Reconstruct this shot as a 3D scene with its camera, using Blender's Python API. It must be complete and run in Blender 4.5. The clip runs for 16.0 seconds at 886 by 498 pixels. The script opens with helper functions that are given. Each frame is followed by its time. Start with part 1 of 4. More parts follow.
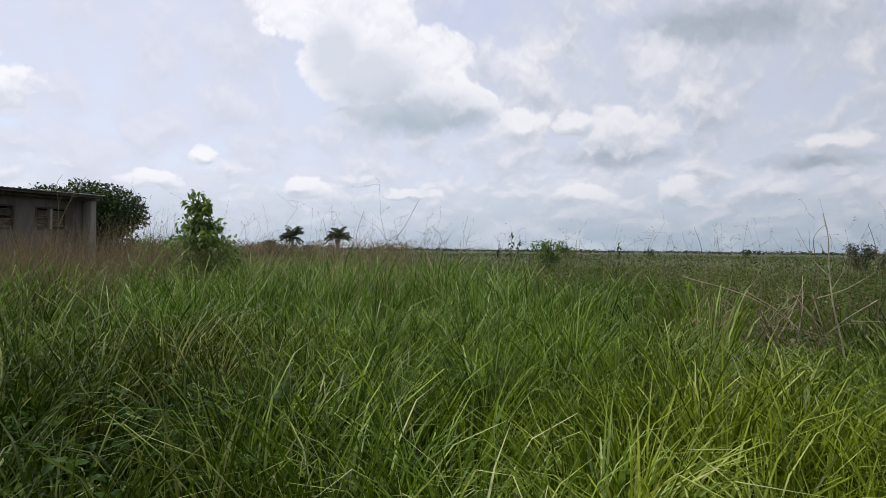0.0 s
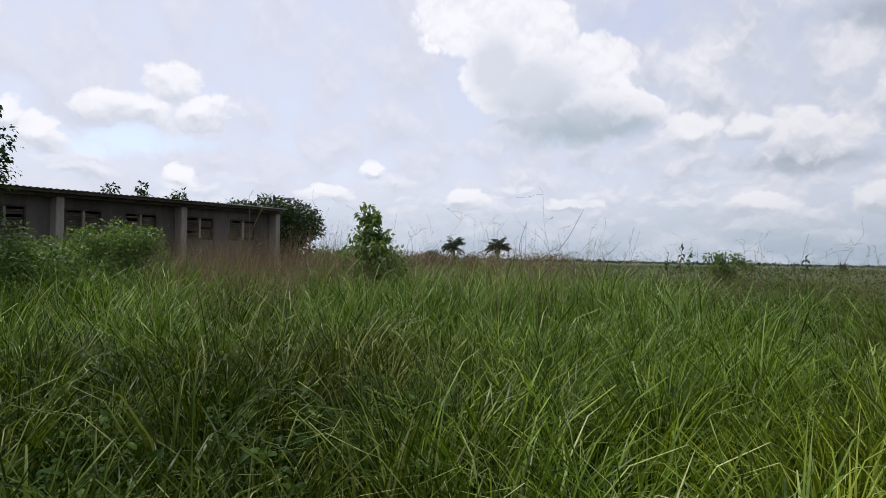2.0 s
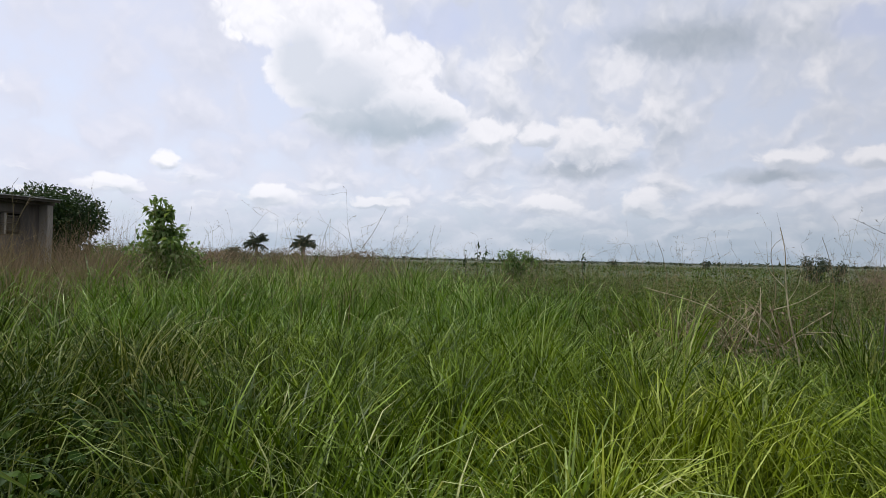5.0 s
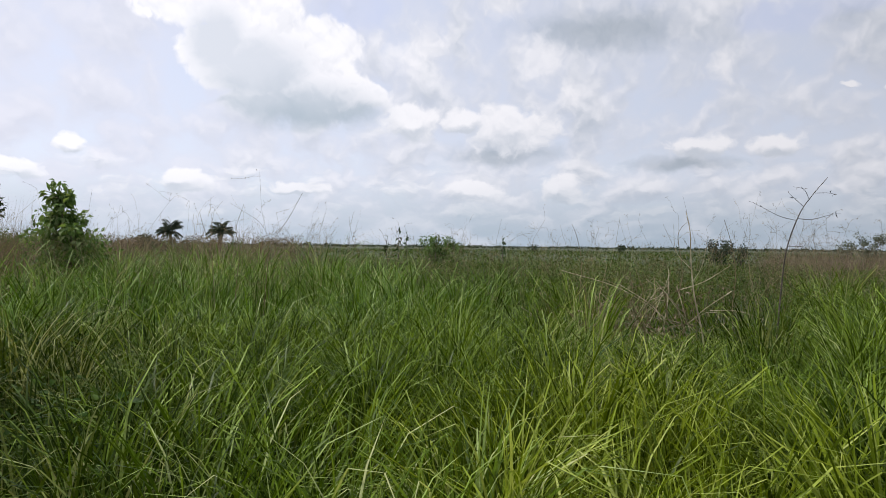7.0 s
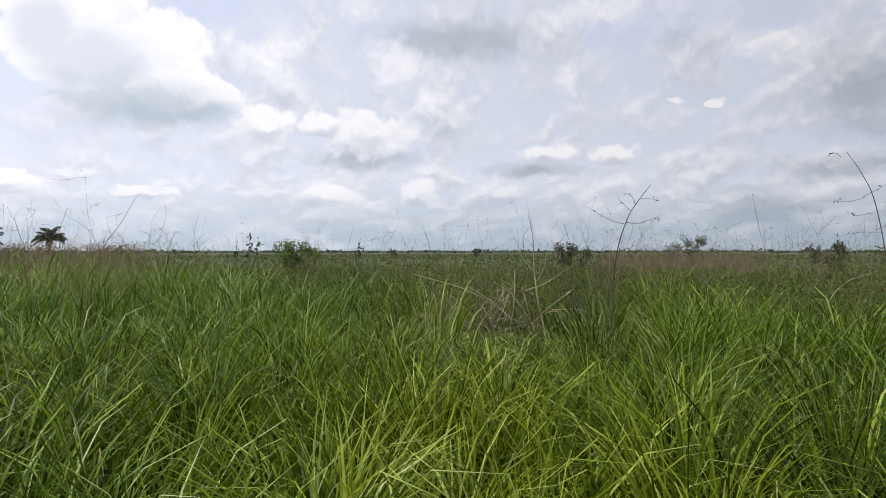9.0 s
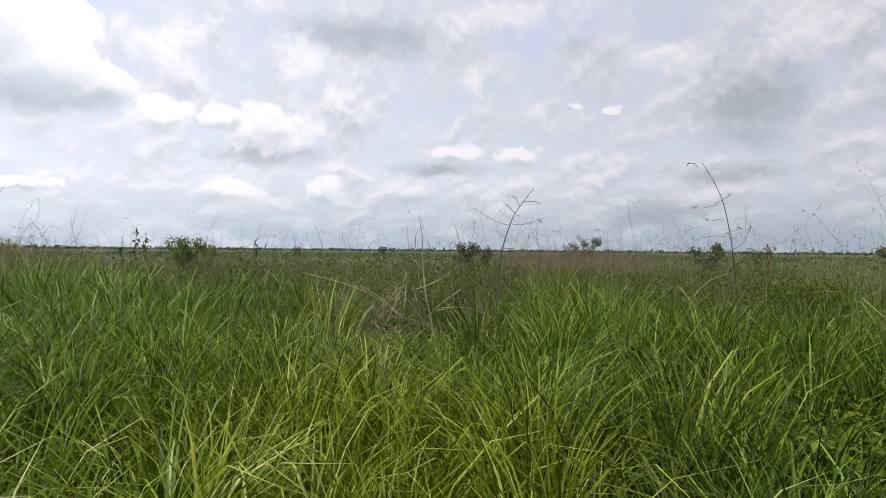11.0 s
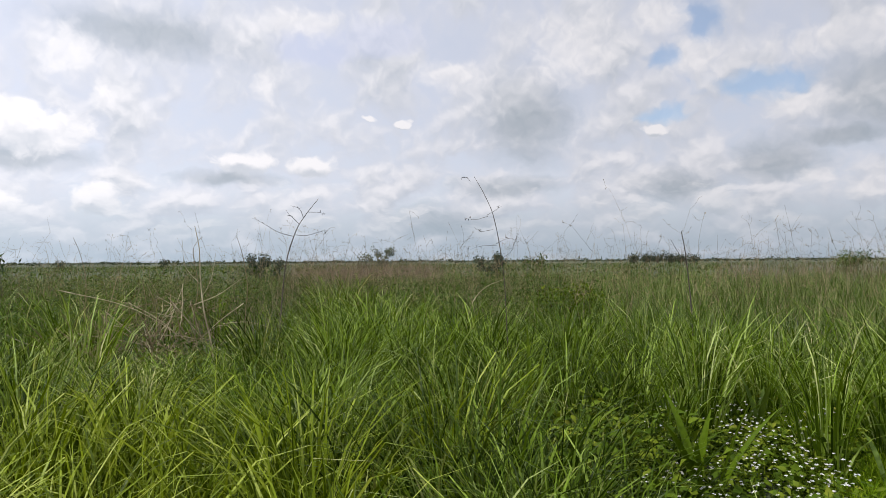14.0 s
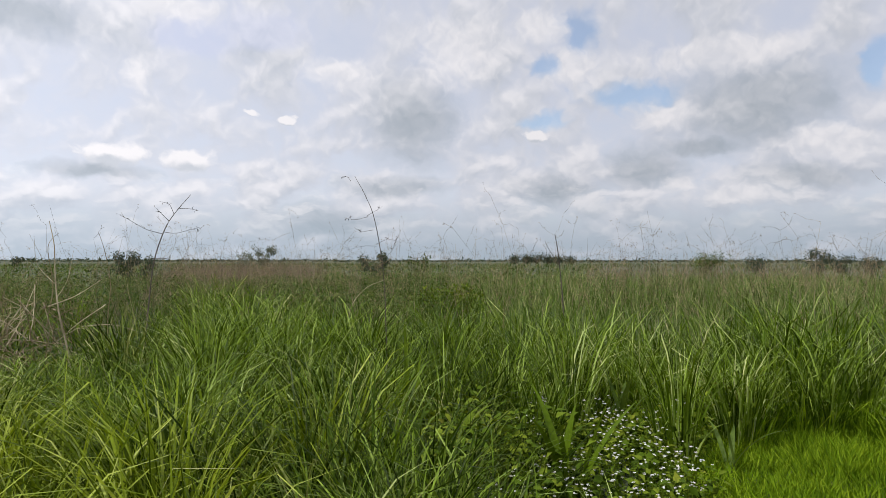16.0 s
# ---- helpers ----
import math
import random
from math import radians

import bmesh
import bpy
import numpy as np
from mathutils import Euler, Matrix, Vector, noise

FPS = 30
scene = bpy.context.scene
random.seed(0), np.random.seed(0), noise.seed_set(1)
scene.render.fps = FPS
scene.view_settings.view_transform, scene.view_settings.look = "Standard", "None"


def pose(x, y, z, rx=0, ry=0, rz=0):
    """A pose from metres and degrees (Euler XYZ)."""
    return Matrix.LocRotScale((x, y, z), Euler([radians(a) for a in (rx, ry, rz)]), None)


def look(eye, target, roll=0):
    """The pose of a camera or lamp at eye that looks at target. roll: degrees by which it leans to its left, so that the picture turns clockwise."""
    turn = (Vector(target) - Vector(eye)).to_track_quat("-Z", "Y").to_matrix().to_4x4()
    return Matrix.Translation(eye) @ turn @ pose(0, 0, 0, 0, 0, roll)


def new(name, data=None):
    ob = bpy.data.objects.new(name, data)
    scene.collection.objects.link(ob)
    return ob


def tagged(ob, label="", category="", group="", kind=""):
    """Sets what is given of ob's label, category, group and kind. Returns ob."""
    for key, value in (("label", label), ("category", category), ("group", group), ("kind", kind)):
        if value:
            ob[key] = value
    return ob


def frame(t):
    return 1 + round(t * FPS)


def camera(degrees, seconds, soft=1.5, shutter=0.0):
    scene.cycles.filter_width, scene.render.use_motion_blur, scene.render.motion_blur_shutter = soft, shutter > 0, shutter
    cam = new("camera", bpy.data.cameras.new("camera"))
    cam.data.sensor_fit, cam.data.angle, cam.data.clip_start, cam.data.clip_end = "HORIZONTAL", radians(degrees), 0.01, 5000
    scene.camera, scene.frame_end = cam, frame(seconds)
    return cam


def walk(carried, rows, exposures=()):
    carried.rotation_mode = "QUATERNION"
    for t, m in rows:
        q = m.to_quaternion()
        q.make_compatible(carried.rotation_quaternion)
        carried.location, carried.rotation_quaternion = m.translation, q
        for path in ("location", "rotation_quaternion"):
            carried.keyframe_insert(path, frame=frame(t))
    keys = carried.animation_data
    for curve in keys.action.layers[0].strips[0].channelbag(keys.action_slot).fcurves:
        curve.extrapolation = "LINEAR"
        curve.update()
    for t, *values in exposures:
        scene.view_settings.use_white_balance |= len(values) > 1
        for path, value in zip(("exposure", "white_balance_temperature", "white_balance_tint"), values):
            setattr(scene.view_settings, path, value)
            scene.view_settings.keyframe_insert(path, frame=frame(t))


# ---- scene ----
# ---- camera and walk ----
cam = camera(67.48, 16.0, soft=0.75)
ROWS = [
    (0, -0.000, -0.000, 1.600, 0.00, 0.01, 0.58),
    (0.5, -0.007, -0.008, 1.600, 3.75, 0.33, 0.34),
    (1, -0.034, 0.027, 1.599, 8.14, 0.84, 0.55),
    (1.5, -0.046, 0.032, 1.596, 11.23, 0.38, 0.87),
    (2, -0.050, 0.031, 1.593, 13.72, 0.77, 1.06),
    (2.5, -0.050, 0.035, 1.594, 14.38, 0.81, 1.35),
    (3, -0.052, 0.033, 1.593, 10.88, 1.13, 1.42),
    (3.5, -0.037, 0.030, 1.599, 5.95, 1.09, 1.30),
    (4, -0.020, 0.006, 1.605, 2.26, 0.70, 1.21),
    (4.5, -0.016, 0.005, 1.609, -0.21, 0.63, 1.20),
    (5, -0.008, -0.003, 1.607, -2.90, 0.82, 1.12),
    (7.5, 0.088, 0.062, 1.589, -11.43, -0.43, 0.45),
    (8, 0.121, 0.072, 1.591, -14.07, 0.02, 0.11),
    (8.5, 0.141, 0.076, 1.592, -17.55, -0.11, -0.30),
    (9, 0.169, 0.061, 1.593, -21.60, 0.16, -0.04),
    (9.5, 0.208, 0.019, 1.593, -24.40, 0.34, 0.35),
    (12, 0.318, -0.168, 1.611, -34.59, 0.27, 0.05),
    (12.5, 0.326, -0.160, 1.614, -38.02, 0.57, -0.30),
    (13, 0.341, -0.163, 1.609, -40.71, 0.51, -0.74),
    (13.5, 0.348, -0.191, 1.606, -43.62, 1.14, -0.34),
    (14, 0.391, -0.192, 1.604, -47.24, 0.99, -0.38),
    (14.5, 0.416, -0.208, 1.602, -51.35, 0.84, -0.34),
    (15, 0.418, -0.219, 1.605, -53.22, 0.63, -0.15),
    (15.5, 0.418, -0.230, 1.609, -55.60, 0.63, -0.22),
    (16, 0.420, -0.235, 1.610, -57.12, 0.95, 0.06),
]
walk(cam, [(t, pose(x, y, z, 90 + pitch, 0, yaw) @ pose(0, 0, 0, 0, 0, roll)) for t, x, y, z, yaw, pitch, roll in ROWS],
     exposures=[(0.0, -0.30, 6240, 10), (3.0, -0.28, 6240, 10), (5.0, -0.24, 6260, 10), (9.0, -0.10, 6350, 10), (12.5, 0.03, 6440, 10), (16.0, 0.05, 6450, 10)])


# ---- sky and sun ----
SUN_EL, SUN_AZ = 58.0, 62.0  # degrees; azimuth to the left of +y


class Nodes:
    """Short ways to wire a node tree."""

    def __init__(self, tree):
        self.tree = tree
        tree.nodes.clear()

    def add(self, kind):
        return self.tree.nodes.new(kind)

    def link(self, a, b):
        self.tree.links.new(a, b)

    def put(self, socket, value):
        if isinstance(value, bpy.types.NodeSocket):
            self.link(value, socket)
        else:
            socket.default_value = value

    def math(self, op, a, b=0.0, c=0.0, clamp=False):
        node = self.add("ShaderNodeMath")
        node.operation, node.use_clamp = op, clamp
        for socket, value in zip(node.inputs, (a, b, c)):
            self.put(socket, value)
        return node.outputs[0]

    def vec(self, op, a, b=(0, 0, 0)):
        node = self.add("ShaderNodeVectorMath")
        node.operation = op
        self.put(node.inputs[0], a)
        self.put(node.inputs[1], b)
        return node.outputs[0]

    def smooth(self, value, lo, hi, to_lo=0.0, to_hi=1.0):
        node = self.add("ShaderNodeMapRange")
        node.interpolation_type = "SMOOTHSTEP"
        for socket, v in zip(node.inputs, (value, lo, hi, to_lo, to_hi)):
            self.put(socket, v)
        return node.outputs[0]

    def noise(self, vector, scale, detail=4.0, rough=0.55, distort=0.0):
        node = self.add("ShaderNodeTexNoise")
        self.put(node.inputs["Vector"], vector)
        for key, v in (("Scale", scale), ("Detail", detail), ("Roughness", rough), ("Distortion", distort)):
            node.inputs[key].default_value = v
        return node.outputs["Fac"]

    def mix(self, fac, a, b):
        node = self.add("ShaderNodeMix")
        node.data_type = "RGBA"
        self.put(node.inputs["Factor"], fac)
        for socket, v in ((node.inputs[6], a), (node.inputs[7], b)):
            self.put(socket, (*v, 1) if isinstance(v, tuple) and len(v) == 3 else v)
        return node.outputs[2]

    def ramp(self, fac, stops):
        node = self.add("ShaderNodeValToRGB")
        el = node.color_ramp.elements
        while len(el) < len(stops):
            el.new(0.5)
        for e, (p, c) in zip(el, stops):
            e.position, e.color = p, (*c, 1)
        self.put(node.inputs[0], fac)
        return node.outputs[0]


# Clouds: azimuth to the left, height, half width, half height, in degrees of sky.
TOWERING = [(11.7, 19.7, 4.6, 3.5), (7.5, 19.0, 4.8, 3.3), (0.6, 16.2, 3.1, 2.6), (4.1, 14.7, 6.1, 3.6), (2.2, 12.2, 6.8, 2.8), (-3.1, 12.5, 1.6, 1.3), (8.7, 14.8, 3.9, 3.2)]
TOWER_SHADE = [(3.5, 10.6, 8.2, 3.4), (6.3, 14.0, 4.8, 3.2), (-2.0, 10.7, 3.6, 1.8), (9.4, 16.1, 2.6, 3.0)]
CUMULUS = [(36.2, 12.9, 2.6, 2.0), (34.0, 11.3, 2.8, 1.8), (38.6, 11.2, 3.6, 1.5), (45.1, 8.6, 2.1, 1.7), (47.4, 9.6, 1.4, 1.8), (19.7, 7.6, 1.0, 0.9),
           (12.1, 4.9, 2.3, 1.1), (23.8, 5.4, 2.4, 0.9), (35.5, 6.0, 1.5, 0.9), (-6.7, 10.4, 3.0, 1.6), (-15.4, 9.7, 4.2, 2.0), (-11.2, 10.6, 2.0, 1.0), (-19.5, 4.8, 1.6, 1.6),
           (-30.6, 8.1, 2.7, 1.0), (-12.3, 4.5, 2.8, 0.9), (2.7, 4.7, 2.4, 0.7), (-36.1, 8.1, 1.9, 1.1), (-43.6, 11.8, 0.8, 0.45), (-41.0, 12.0, 0.9, 0.4),
           (-65.4, 10.5, 1.1, 0.5)]
PALE_HEADS = [(-7.4, 16.5, 3.2, 2.0), (-17.8, 15.8, 2.2, 1.9), (-20.0, 13.1, 1.5, 1.7), (-14.6, 19.8, 1.9, 1.3), (-35.8, 19.4, 3.2, 1.3), (-47.8, 16.0, 3.1, 1.4),
              (-58.4, 17.5, 4.4, 2.9), (-32.3, 14.5, 1.2, 1.6), (-65.7, 19.4, 2.6, 1.2), (-80.9, 16.2, 7.4, 1.4), (-87.9, 8.8, 3.6, 1.4), (-68.1, 16.0, 2.8, 1.8), (-80.9, 5.2, 3.3, 0.9), (-75.2, 11.9, 3.0, 1.1), (-76.9, 6.3, 1.5, 0.8)]
GREY_BASES = [(-23.2, 17.5, 5.8, 1.7), (-14.5, 7.9, 3.9, 0.9), (-29.5, 6.7, 3.3, 0.6), (-54.4, 11.9, 3.4, 3.2), (-82.5, 12.2, 5.6, 3.2),
              (-66.6, 6.0, 3.3, 1.3), (-74.0, 7.5, 3.1, 1.6), (-85.6, 6.5, 4.2, 0.9), (-47.7, 3.0, 4.3, 1.5), 
              (-78.4, 9.3, 3.0, 0.8), (-52.5, 6.3, 3.9, 0.9)]
BLUE_GAPS = [(-72.7, 13.7, 3.9, 1.4), (-68.8, 18.8, 1.6, 1.7), (-65.4, 11.7, 2.6, 0.9), (-65.9, 16.1, 1.4, 1.1), (-90.4, 14.1, 0.9, 1.5), (37.7, 8.7, 5.3, 1.2), (42.1, 7.7, 2.3, 1.1)]
THIN_VEIL = [(-36.6, 17.6, 4.0, 1.8), (-42.2, 18.5, 3.7, 2.1), (-2.0, 19.3, 3.4, 2.6)]


def make_world():
    world = bpy.data.worlds.new("sky")
    scene.world = world
    world.use_nodes = True
    n = Nodes(world.node_tree)
    sky = n.add("ShaderNodeTexSky")
    sky.sky_type, sky.sun_disc, sky.sun_elevation, sky.sun_rotation = "NISHITA", False, radians(SUN_EL), radians(-SUN_AZ)
    split = n.add("ShaderNodeSeparateXYZ")
    n.link(n.add("ShaderNodeTexCoord").outputs["Generated"], split.inputs[0])
    x, y, z = split.outputs
    az = n.math("MULTIPLY", n.math("ARCTAN2", n.math("MULTIPLY", x, -1.0), y), 57.2958)
    el = n.math("MULTIPLY", n.math("ARCSINE", z), 57.2958)
    az0, el0 = az, el
    swirl = n.add("ShaderNodeCombineXYZ")
    n.put(swirl.inputs[0], az)
    n.put(swirl.inputs[1], n.math("MULTIPLY", el, 1.3))
    for size, reach in ((0.22, 2.2), (0.6, 1.3), (1.6, 0.45)):
        curl = n.add("ShaderNodeTexNoise")
        n.put(curl.inputs["Vector"], swirl.outputs[0])
        curl.inputs["Scale"].default_value, curl.inputs["Detail"].default_value = size, 2.0
        parts = n.add("ShaderNodeSeparateXYZ")
        n.link(curl.outputs["Color"], parts.inputs[0])
        az = n.math("ADD", az, n.math("MULTIPLY", n.math("SUBTRACT", parts.outputs[0], 0.5), reach))
        el = n.math("ADD", el, n.math("MULTIPLY", n.math("SUBTRACT", parts.outputs[1], 0.5), reach * 0.7))

    def field(height, detail, scale=0.33, rough=0.55, wide=0.56):
        """How dense the cloud is at a height: billows that flatten towards the horizon."""
        plane = n.add("ShaderNodeCombineXYZ")
        n.put(plane.inputs[0], n.math("MULTIPLY", az, wide))
        n.put(plane.inputs[1], n.math("MULTIPLY", n.math("LOGARITHM", n.math("ADD", 1.0, n.math("MULTIPLY", n.math("MAXIMUM", height, 0.0), 1 / 9.0)), 2.71828), 11.0))
        return n.math("MULTIPLY", n.math("SUBTRACT", n.noise(plane.outputs[0], scale, detail, rough), 0.5), 3.0)

    def nearest(rows, across, height, below=-1.3):
        total = None
        for a, e, w, h in rows:
            dx = n.math("MULTIPLY", n.math("SUBTRACT", across, a), 1.0 / w)
            dy = n.math("MULTIPLY", n.math("SUBTRACT", height, e), 1.0 / h)
            dy = n.math("MAXIMUM", dy, n.math("MULTIPLY", dy, below))
            d = n.math("ADD", n.math("MULTIPLY", dx, dx), n.math("MULTIPLY", dy, dy))
            total = d if total is None else n.math("MINIMUM", total, d)
        return n.math("SQRT", total)

    def total(*terms):
        out = terms[0]
        for term in terms[1:]:
            out = n.math("ADD", out, term)
        return out

    def times(value, k):
        return n.math("MULTIPLY", value, k)

    def raised(step):
        return n.math("ADD", el, step)

    broad, broad_up = field(el, 4.0, 0.36, 0.5), field(raised(0.9), 3.0, 0.36)
    broad_soft = field(el, 3.0, 0.36)
    fine, fine_up = field(el, 3.2, 0.70, 0.5), field(raised(0.5), 3.0, 0.70, 0.5)
    relief = n.math("SUBTRACT", fine, fine_up)
    curls = field(el, 3.5, 1.7, 0.55)

    blue = n.vec("SCALE", sky.outputs[0])
    blue.node.inputs["Scale"].default_value = 0.19
    # a bright veil, with soft layered cloud in it
    veil = n.mix(n.smooth(az, 25.0, -30.0), (0.77, 0.77, 0.87), (0.76, 0.78, 0.88))
    colour = n.mix(n.smooth(total(broad_soft, times(fine, 0.3)), -0.9, 0.5, 0.80, 1.0), blue, veil)
    layer_light = n.smooth(total(n.math("SUBTRACT", broad_soft, broad_up), times(relief, 0.4)), -0.55, 0.6)
    layer = n.mix(layer_light, (0.54, 0.585, 0.66), (0.99, 0.97, 1.0))
    body = n.smooth(total(broad, times(fine, 0.4)), -0.45, 0.55, 0.0, 0.85)
    colour = n.mix(n.math("MULTIPLY", body, n.smooth(az, 26.0, -14.0, 0.30, 1.0)), colour, layer)
    # thinner places, open blue, dark bases and pale heads
    thin = total(nearest(THIN_VEIL, az, el), times(fine, 0.3))
    colour = n.mix(n.smooth(thin, 0.5, 1.3, 0.5, 0.0), colour, (0.66, 0.71, 0.92))
    grey = total(nearest(GREY_BASES, az, el, -1.0), times(broad, 0.42), times(fine, 0.34))
    colour = n.mix(n.smooth(grey, 0.15, 1.6, 0.82, 0.0), colour, n.mix(n.smooth(relief, -0.9, 0.9), (0.40, 0.455, 0.515), (0.55, 0.585, 0.645)))
    heads = total(nearest(PALE_HEADS, az, el, -0.9), times(fine, -0.35), times(relief, -0.25))
    colour = n.mix(n.smooth(heads, 0.25, 1.2, 0.85, 0.0), colour, n.mix(n.smooth(relief, -0.5, 0.5), (0.84, 0.84, 0.89), (1.03, 1.0, 1.02)))
    gap = total(nearest(BLUE_GAPS, az, el, -1.0), times(broad, 0.4), times(fine, 0.6))
    colour = n.mix(n.math("MULTIPLY", n.smooth(gap, 0.3, 1.25, 0.66, 0.0), n.smooth(az, 10.0, -20.0, 0.45, 1.0)), colour, blue)
    # single cumulus: lit crowns, flat dim bases
    puff = n.math("SUBTRACT", 1.0, nearest(CUMULUS, az, el, -1.1))
    puff_up = n.math("SUBTRACT", 1.0, nearest(CUMULUS, az, raised(0.5), -1.1))
    lit = n.smooth(total(n.math("SUBTRACT", puff, puff_up), times(relief, 0.40), times(curls, 0.10)), -0.5, 0.35)
    cover = n.smooth(total(puff, times(fine, 0.45), times(broad, 0.15), times(curls, 0.22)), -0.14, 0.28, 0.0, 0.94)
    colour = n.mix(cover, colour, n.mix(lit, (0.66, 0.69, 0.755), (1.03, 1.0, 1.02)))
    # the tall cumulus with a lit crown and a grey foot
    tower = total(nearest(TOWERING, az0, el0, -1.2), times(fine, -0.20), times(broad, -0.08), times(relief, -0.14), times(curls, -0.07))
    foot = total(nearest(TOWER_SHADE, az0, el0, -1.0), times(relief, -0.38), times(fine, -0.10), times(broad_soft, 0.10))
    dim = n.mix(n.smooth(total(el0, times(broad, 1.6)), 9.0, 15.0), (0.46, 0.53, 0.60), (0.76, 0.78, 0.84))
    crown = n.mix(n.smooth(foot, 0.45, 1.2), dim, n.mix(n.smooth(relief, -0.5, 0.3), (0.90, 0.89, 0.93), (1.05, 1.02, 1.04)))
    rim = n.smooth(el0, 9.5, 13.5, 0.42, 0.10)
    colour = n.mix(n.smooth(tower, n.math("SUBTRACT", 1.0, rim), n.math("ADD", 1.0, rim), 0.97, 0.0), colour, crown)
    # rows of small cumulus low over the plain, then the haze
    small, small_up = field(el, 4.0, 0.55, 0.55, 0.36), field(raised(0.5), 3.0, 0.55, 0.55, 0.36)
    row = n.math("MULTIPLY", n.smooth(small, -0.1, 0.5), n.math("MULTIPLY", n.smooth(el, 8.5, 5.0), n.smooth(el, 1.0, 2.4)))
    colour = n.mix(times(row, 0.8), colour, n.mix(n.smooth(n.math("SUBTRACT", small, small_up), -0.5, 0.35), (0.60, 0.64, 0.71), (1.0, 0.975, 1.0)))
    low = n.smooth(el0, 6.5, 0.0, 0.0, 0.86)
    colour = n.mix(low, colour, n.mix(n.smooth(total(broad, n.smooth(az, -28.0, 2.0, -0.25, 0.15)), -0.4, 0.5), (0.43, 0.52, 0.61), (0.60, 0.65, 0.73)))
    gain = n.vec("SCALE", colour)
    n.put(gain.node.inputs["Scale"], n.smooth(az0, 28.0, -78.0, 1.17, 0.78))
    back = n.add("ShaderNodeBackground")
    n.link(gain, back.inputs[0])
    back.inputs[1].default_value = 1.0
    out = n.add("ShaderNodeOutputWorld")
    n.link(back.outputs[0], out.inputs[0])


make_world()
sun = new("sun", bpy.data.lights.new("sun", "SUN"))
sun.data.energy, sun.data.angle, sun.data.color = 5.0, radians(4), (1.0, 0.95, 0.86)
a, e = radians(SUN_AZ), radians(SUN_EL)
sun.matrix_world = look((-math.sin(a) * math.cos(e) * 50, math.cos(a) * math.cos(e) * 50, math.sin(e) * 50), (0, 0, 0))


# ---- materials ----
def foliage(name, stops, gloss=0.45, through_light=0.35, patch=0.5, shade=(0.6, 1.25), gleam=0.04):
    """Leaf or blade: colour by piece and by patch of ground, some light passing through."""
    m = bpy.data.materials.new(name)
    m.use_nodes = True
    n = Nodes(m.node_tree)
    geo = n.add("ShaderNodeNewGeometry")
    pick = geo.outputs["Random Per Island"]
    place = n.noise(geo.outputs["Position"], patch, 4.0, 0.6)
    fleck = n.noise(geo.outputs["Position"], 38.0, 2.0, 0.6)
    fac = n.math("ADD", n.math("MULTIPLY", pick, 0.85), n.math("MULTIPLY", n.math("SUBTRACT", place, 0.42), 0.9), clamp=True)
    colour = n.ramp(fac, stops)
    bright = n.math("ADD", shade[0], n.math("MULTIPLY", fleck, shade[1] - shade[0]))
    scaled = n.vec("SCALE", colour)
    n.put(scaled.node.inputs["Scale"], bright)
    body = n.add("ShaderNodeBsdfPrincipled")
    n.link(scaled, body.inputs["Base Color"])
    body.inputs["Roughness"].default_value = gloss
    body.inputs["Specular IOR Level"].default_value = gleam
    thin = n.add("ShaderNodeBsdfTranslucent")
    warm = n.vec("MULTIPLY", scaled, (1.15, 1.12, 0.5))
    n.link(warm, thin.inputs[0])
    both = n.add("ShaderNodeMixShader")
    both.inputs[0].default_value = through_light
    n.link(body.outputs[0], both.inputs[1])
    n.link(thin.outputs[0], both.inputs[2])
    out = n.add("ShaderNodeOutputMaterial")
    n.link(both.outputs[0], out.inputs[0])
    return m


def surface(name, stops, scale=3.0, fine=40.0, rough=0.85, bump=0.3, metal=0.0, distort=0.4, streak=False):
    m = bpy.data.materials.new(name)
    m.use_nodes = True
    n = Nodes(m.node_tree)
    where = n.add("ShaderNodeTexCoord").outputs["Object"]
    if streak:
        stretch = n.add("ShaderNodeMapping")
        n.link(where, stretch.inputs[0])
        stretch.inputs["Scale"].default_value = (1, 1, 0.18)
        where = stretch.outputs[0]
    big = n.noise(where, scale, 5.0, 0.6, distort)
    small = n.noise(where, fine, 4.0, 0.65)
    fac = n.math("ADD", n.math("MULTIPLY", big, 0.7), n.math("MULTIPLY", small, 0.3))
    fac = n.smooth(fac, 0.3, 0.7)
    body = n.add("ShaderNodeBsdfPrincipled")
    n.link(n.ramp(fac, stops), body.inputs["Base Color"])
    n.put(body.inputs["Roughness"], n.smooth(small, 0.2, 0.8, max(rough - 0.12, 0.05), min(rough + 0.1, 1.0)))
    body.inputs["Metallic"].default_value = metal
    relief = n.add("ShaderNodeBump")
    relief.inputs["Strength"].default_value = bump
    relief.inputs["Distance"].default_value = 0.02
    n.link(fac, relief.inputs["Height"])
    n.link(relief.outputs[0], body.inputs["Normal"])
    out = n.add("ShaderNodeOutputMaterial")
    n.link(body.outputs[0], out.inputs[0])
    return m


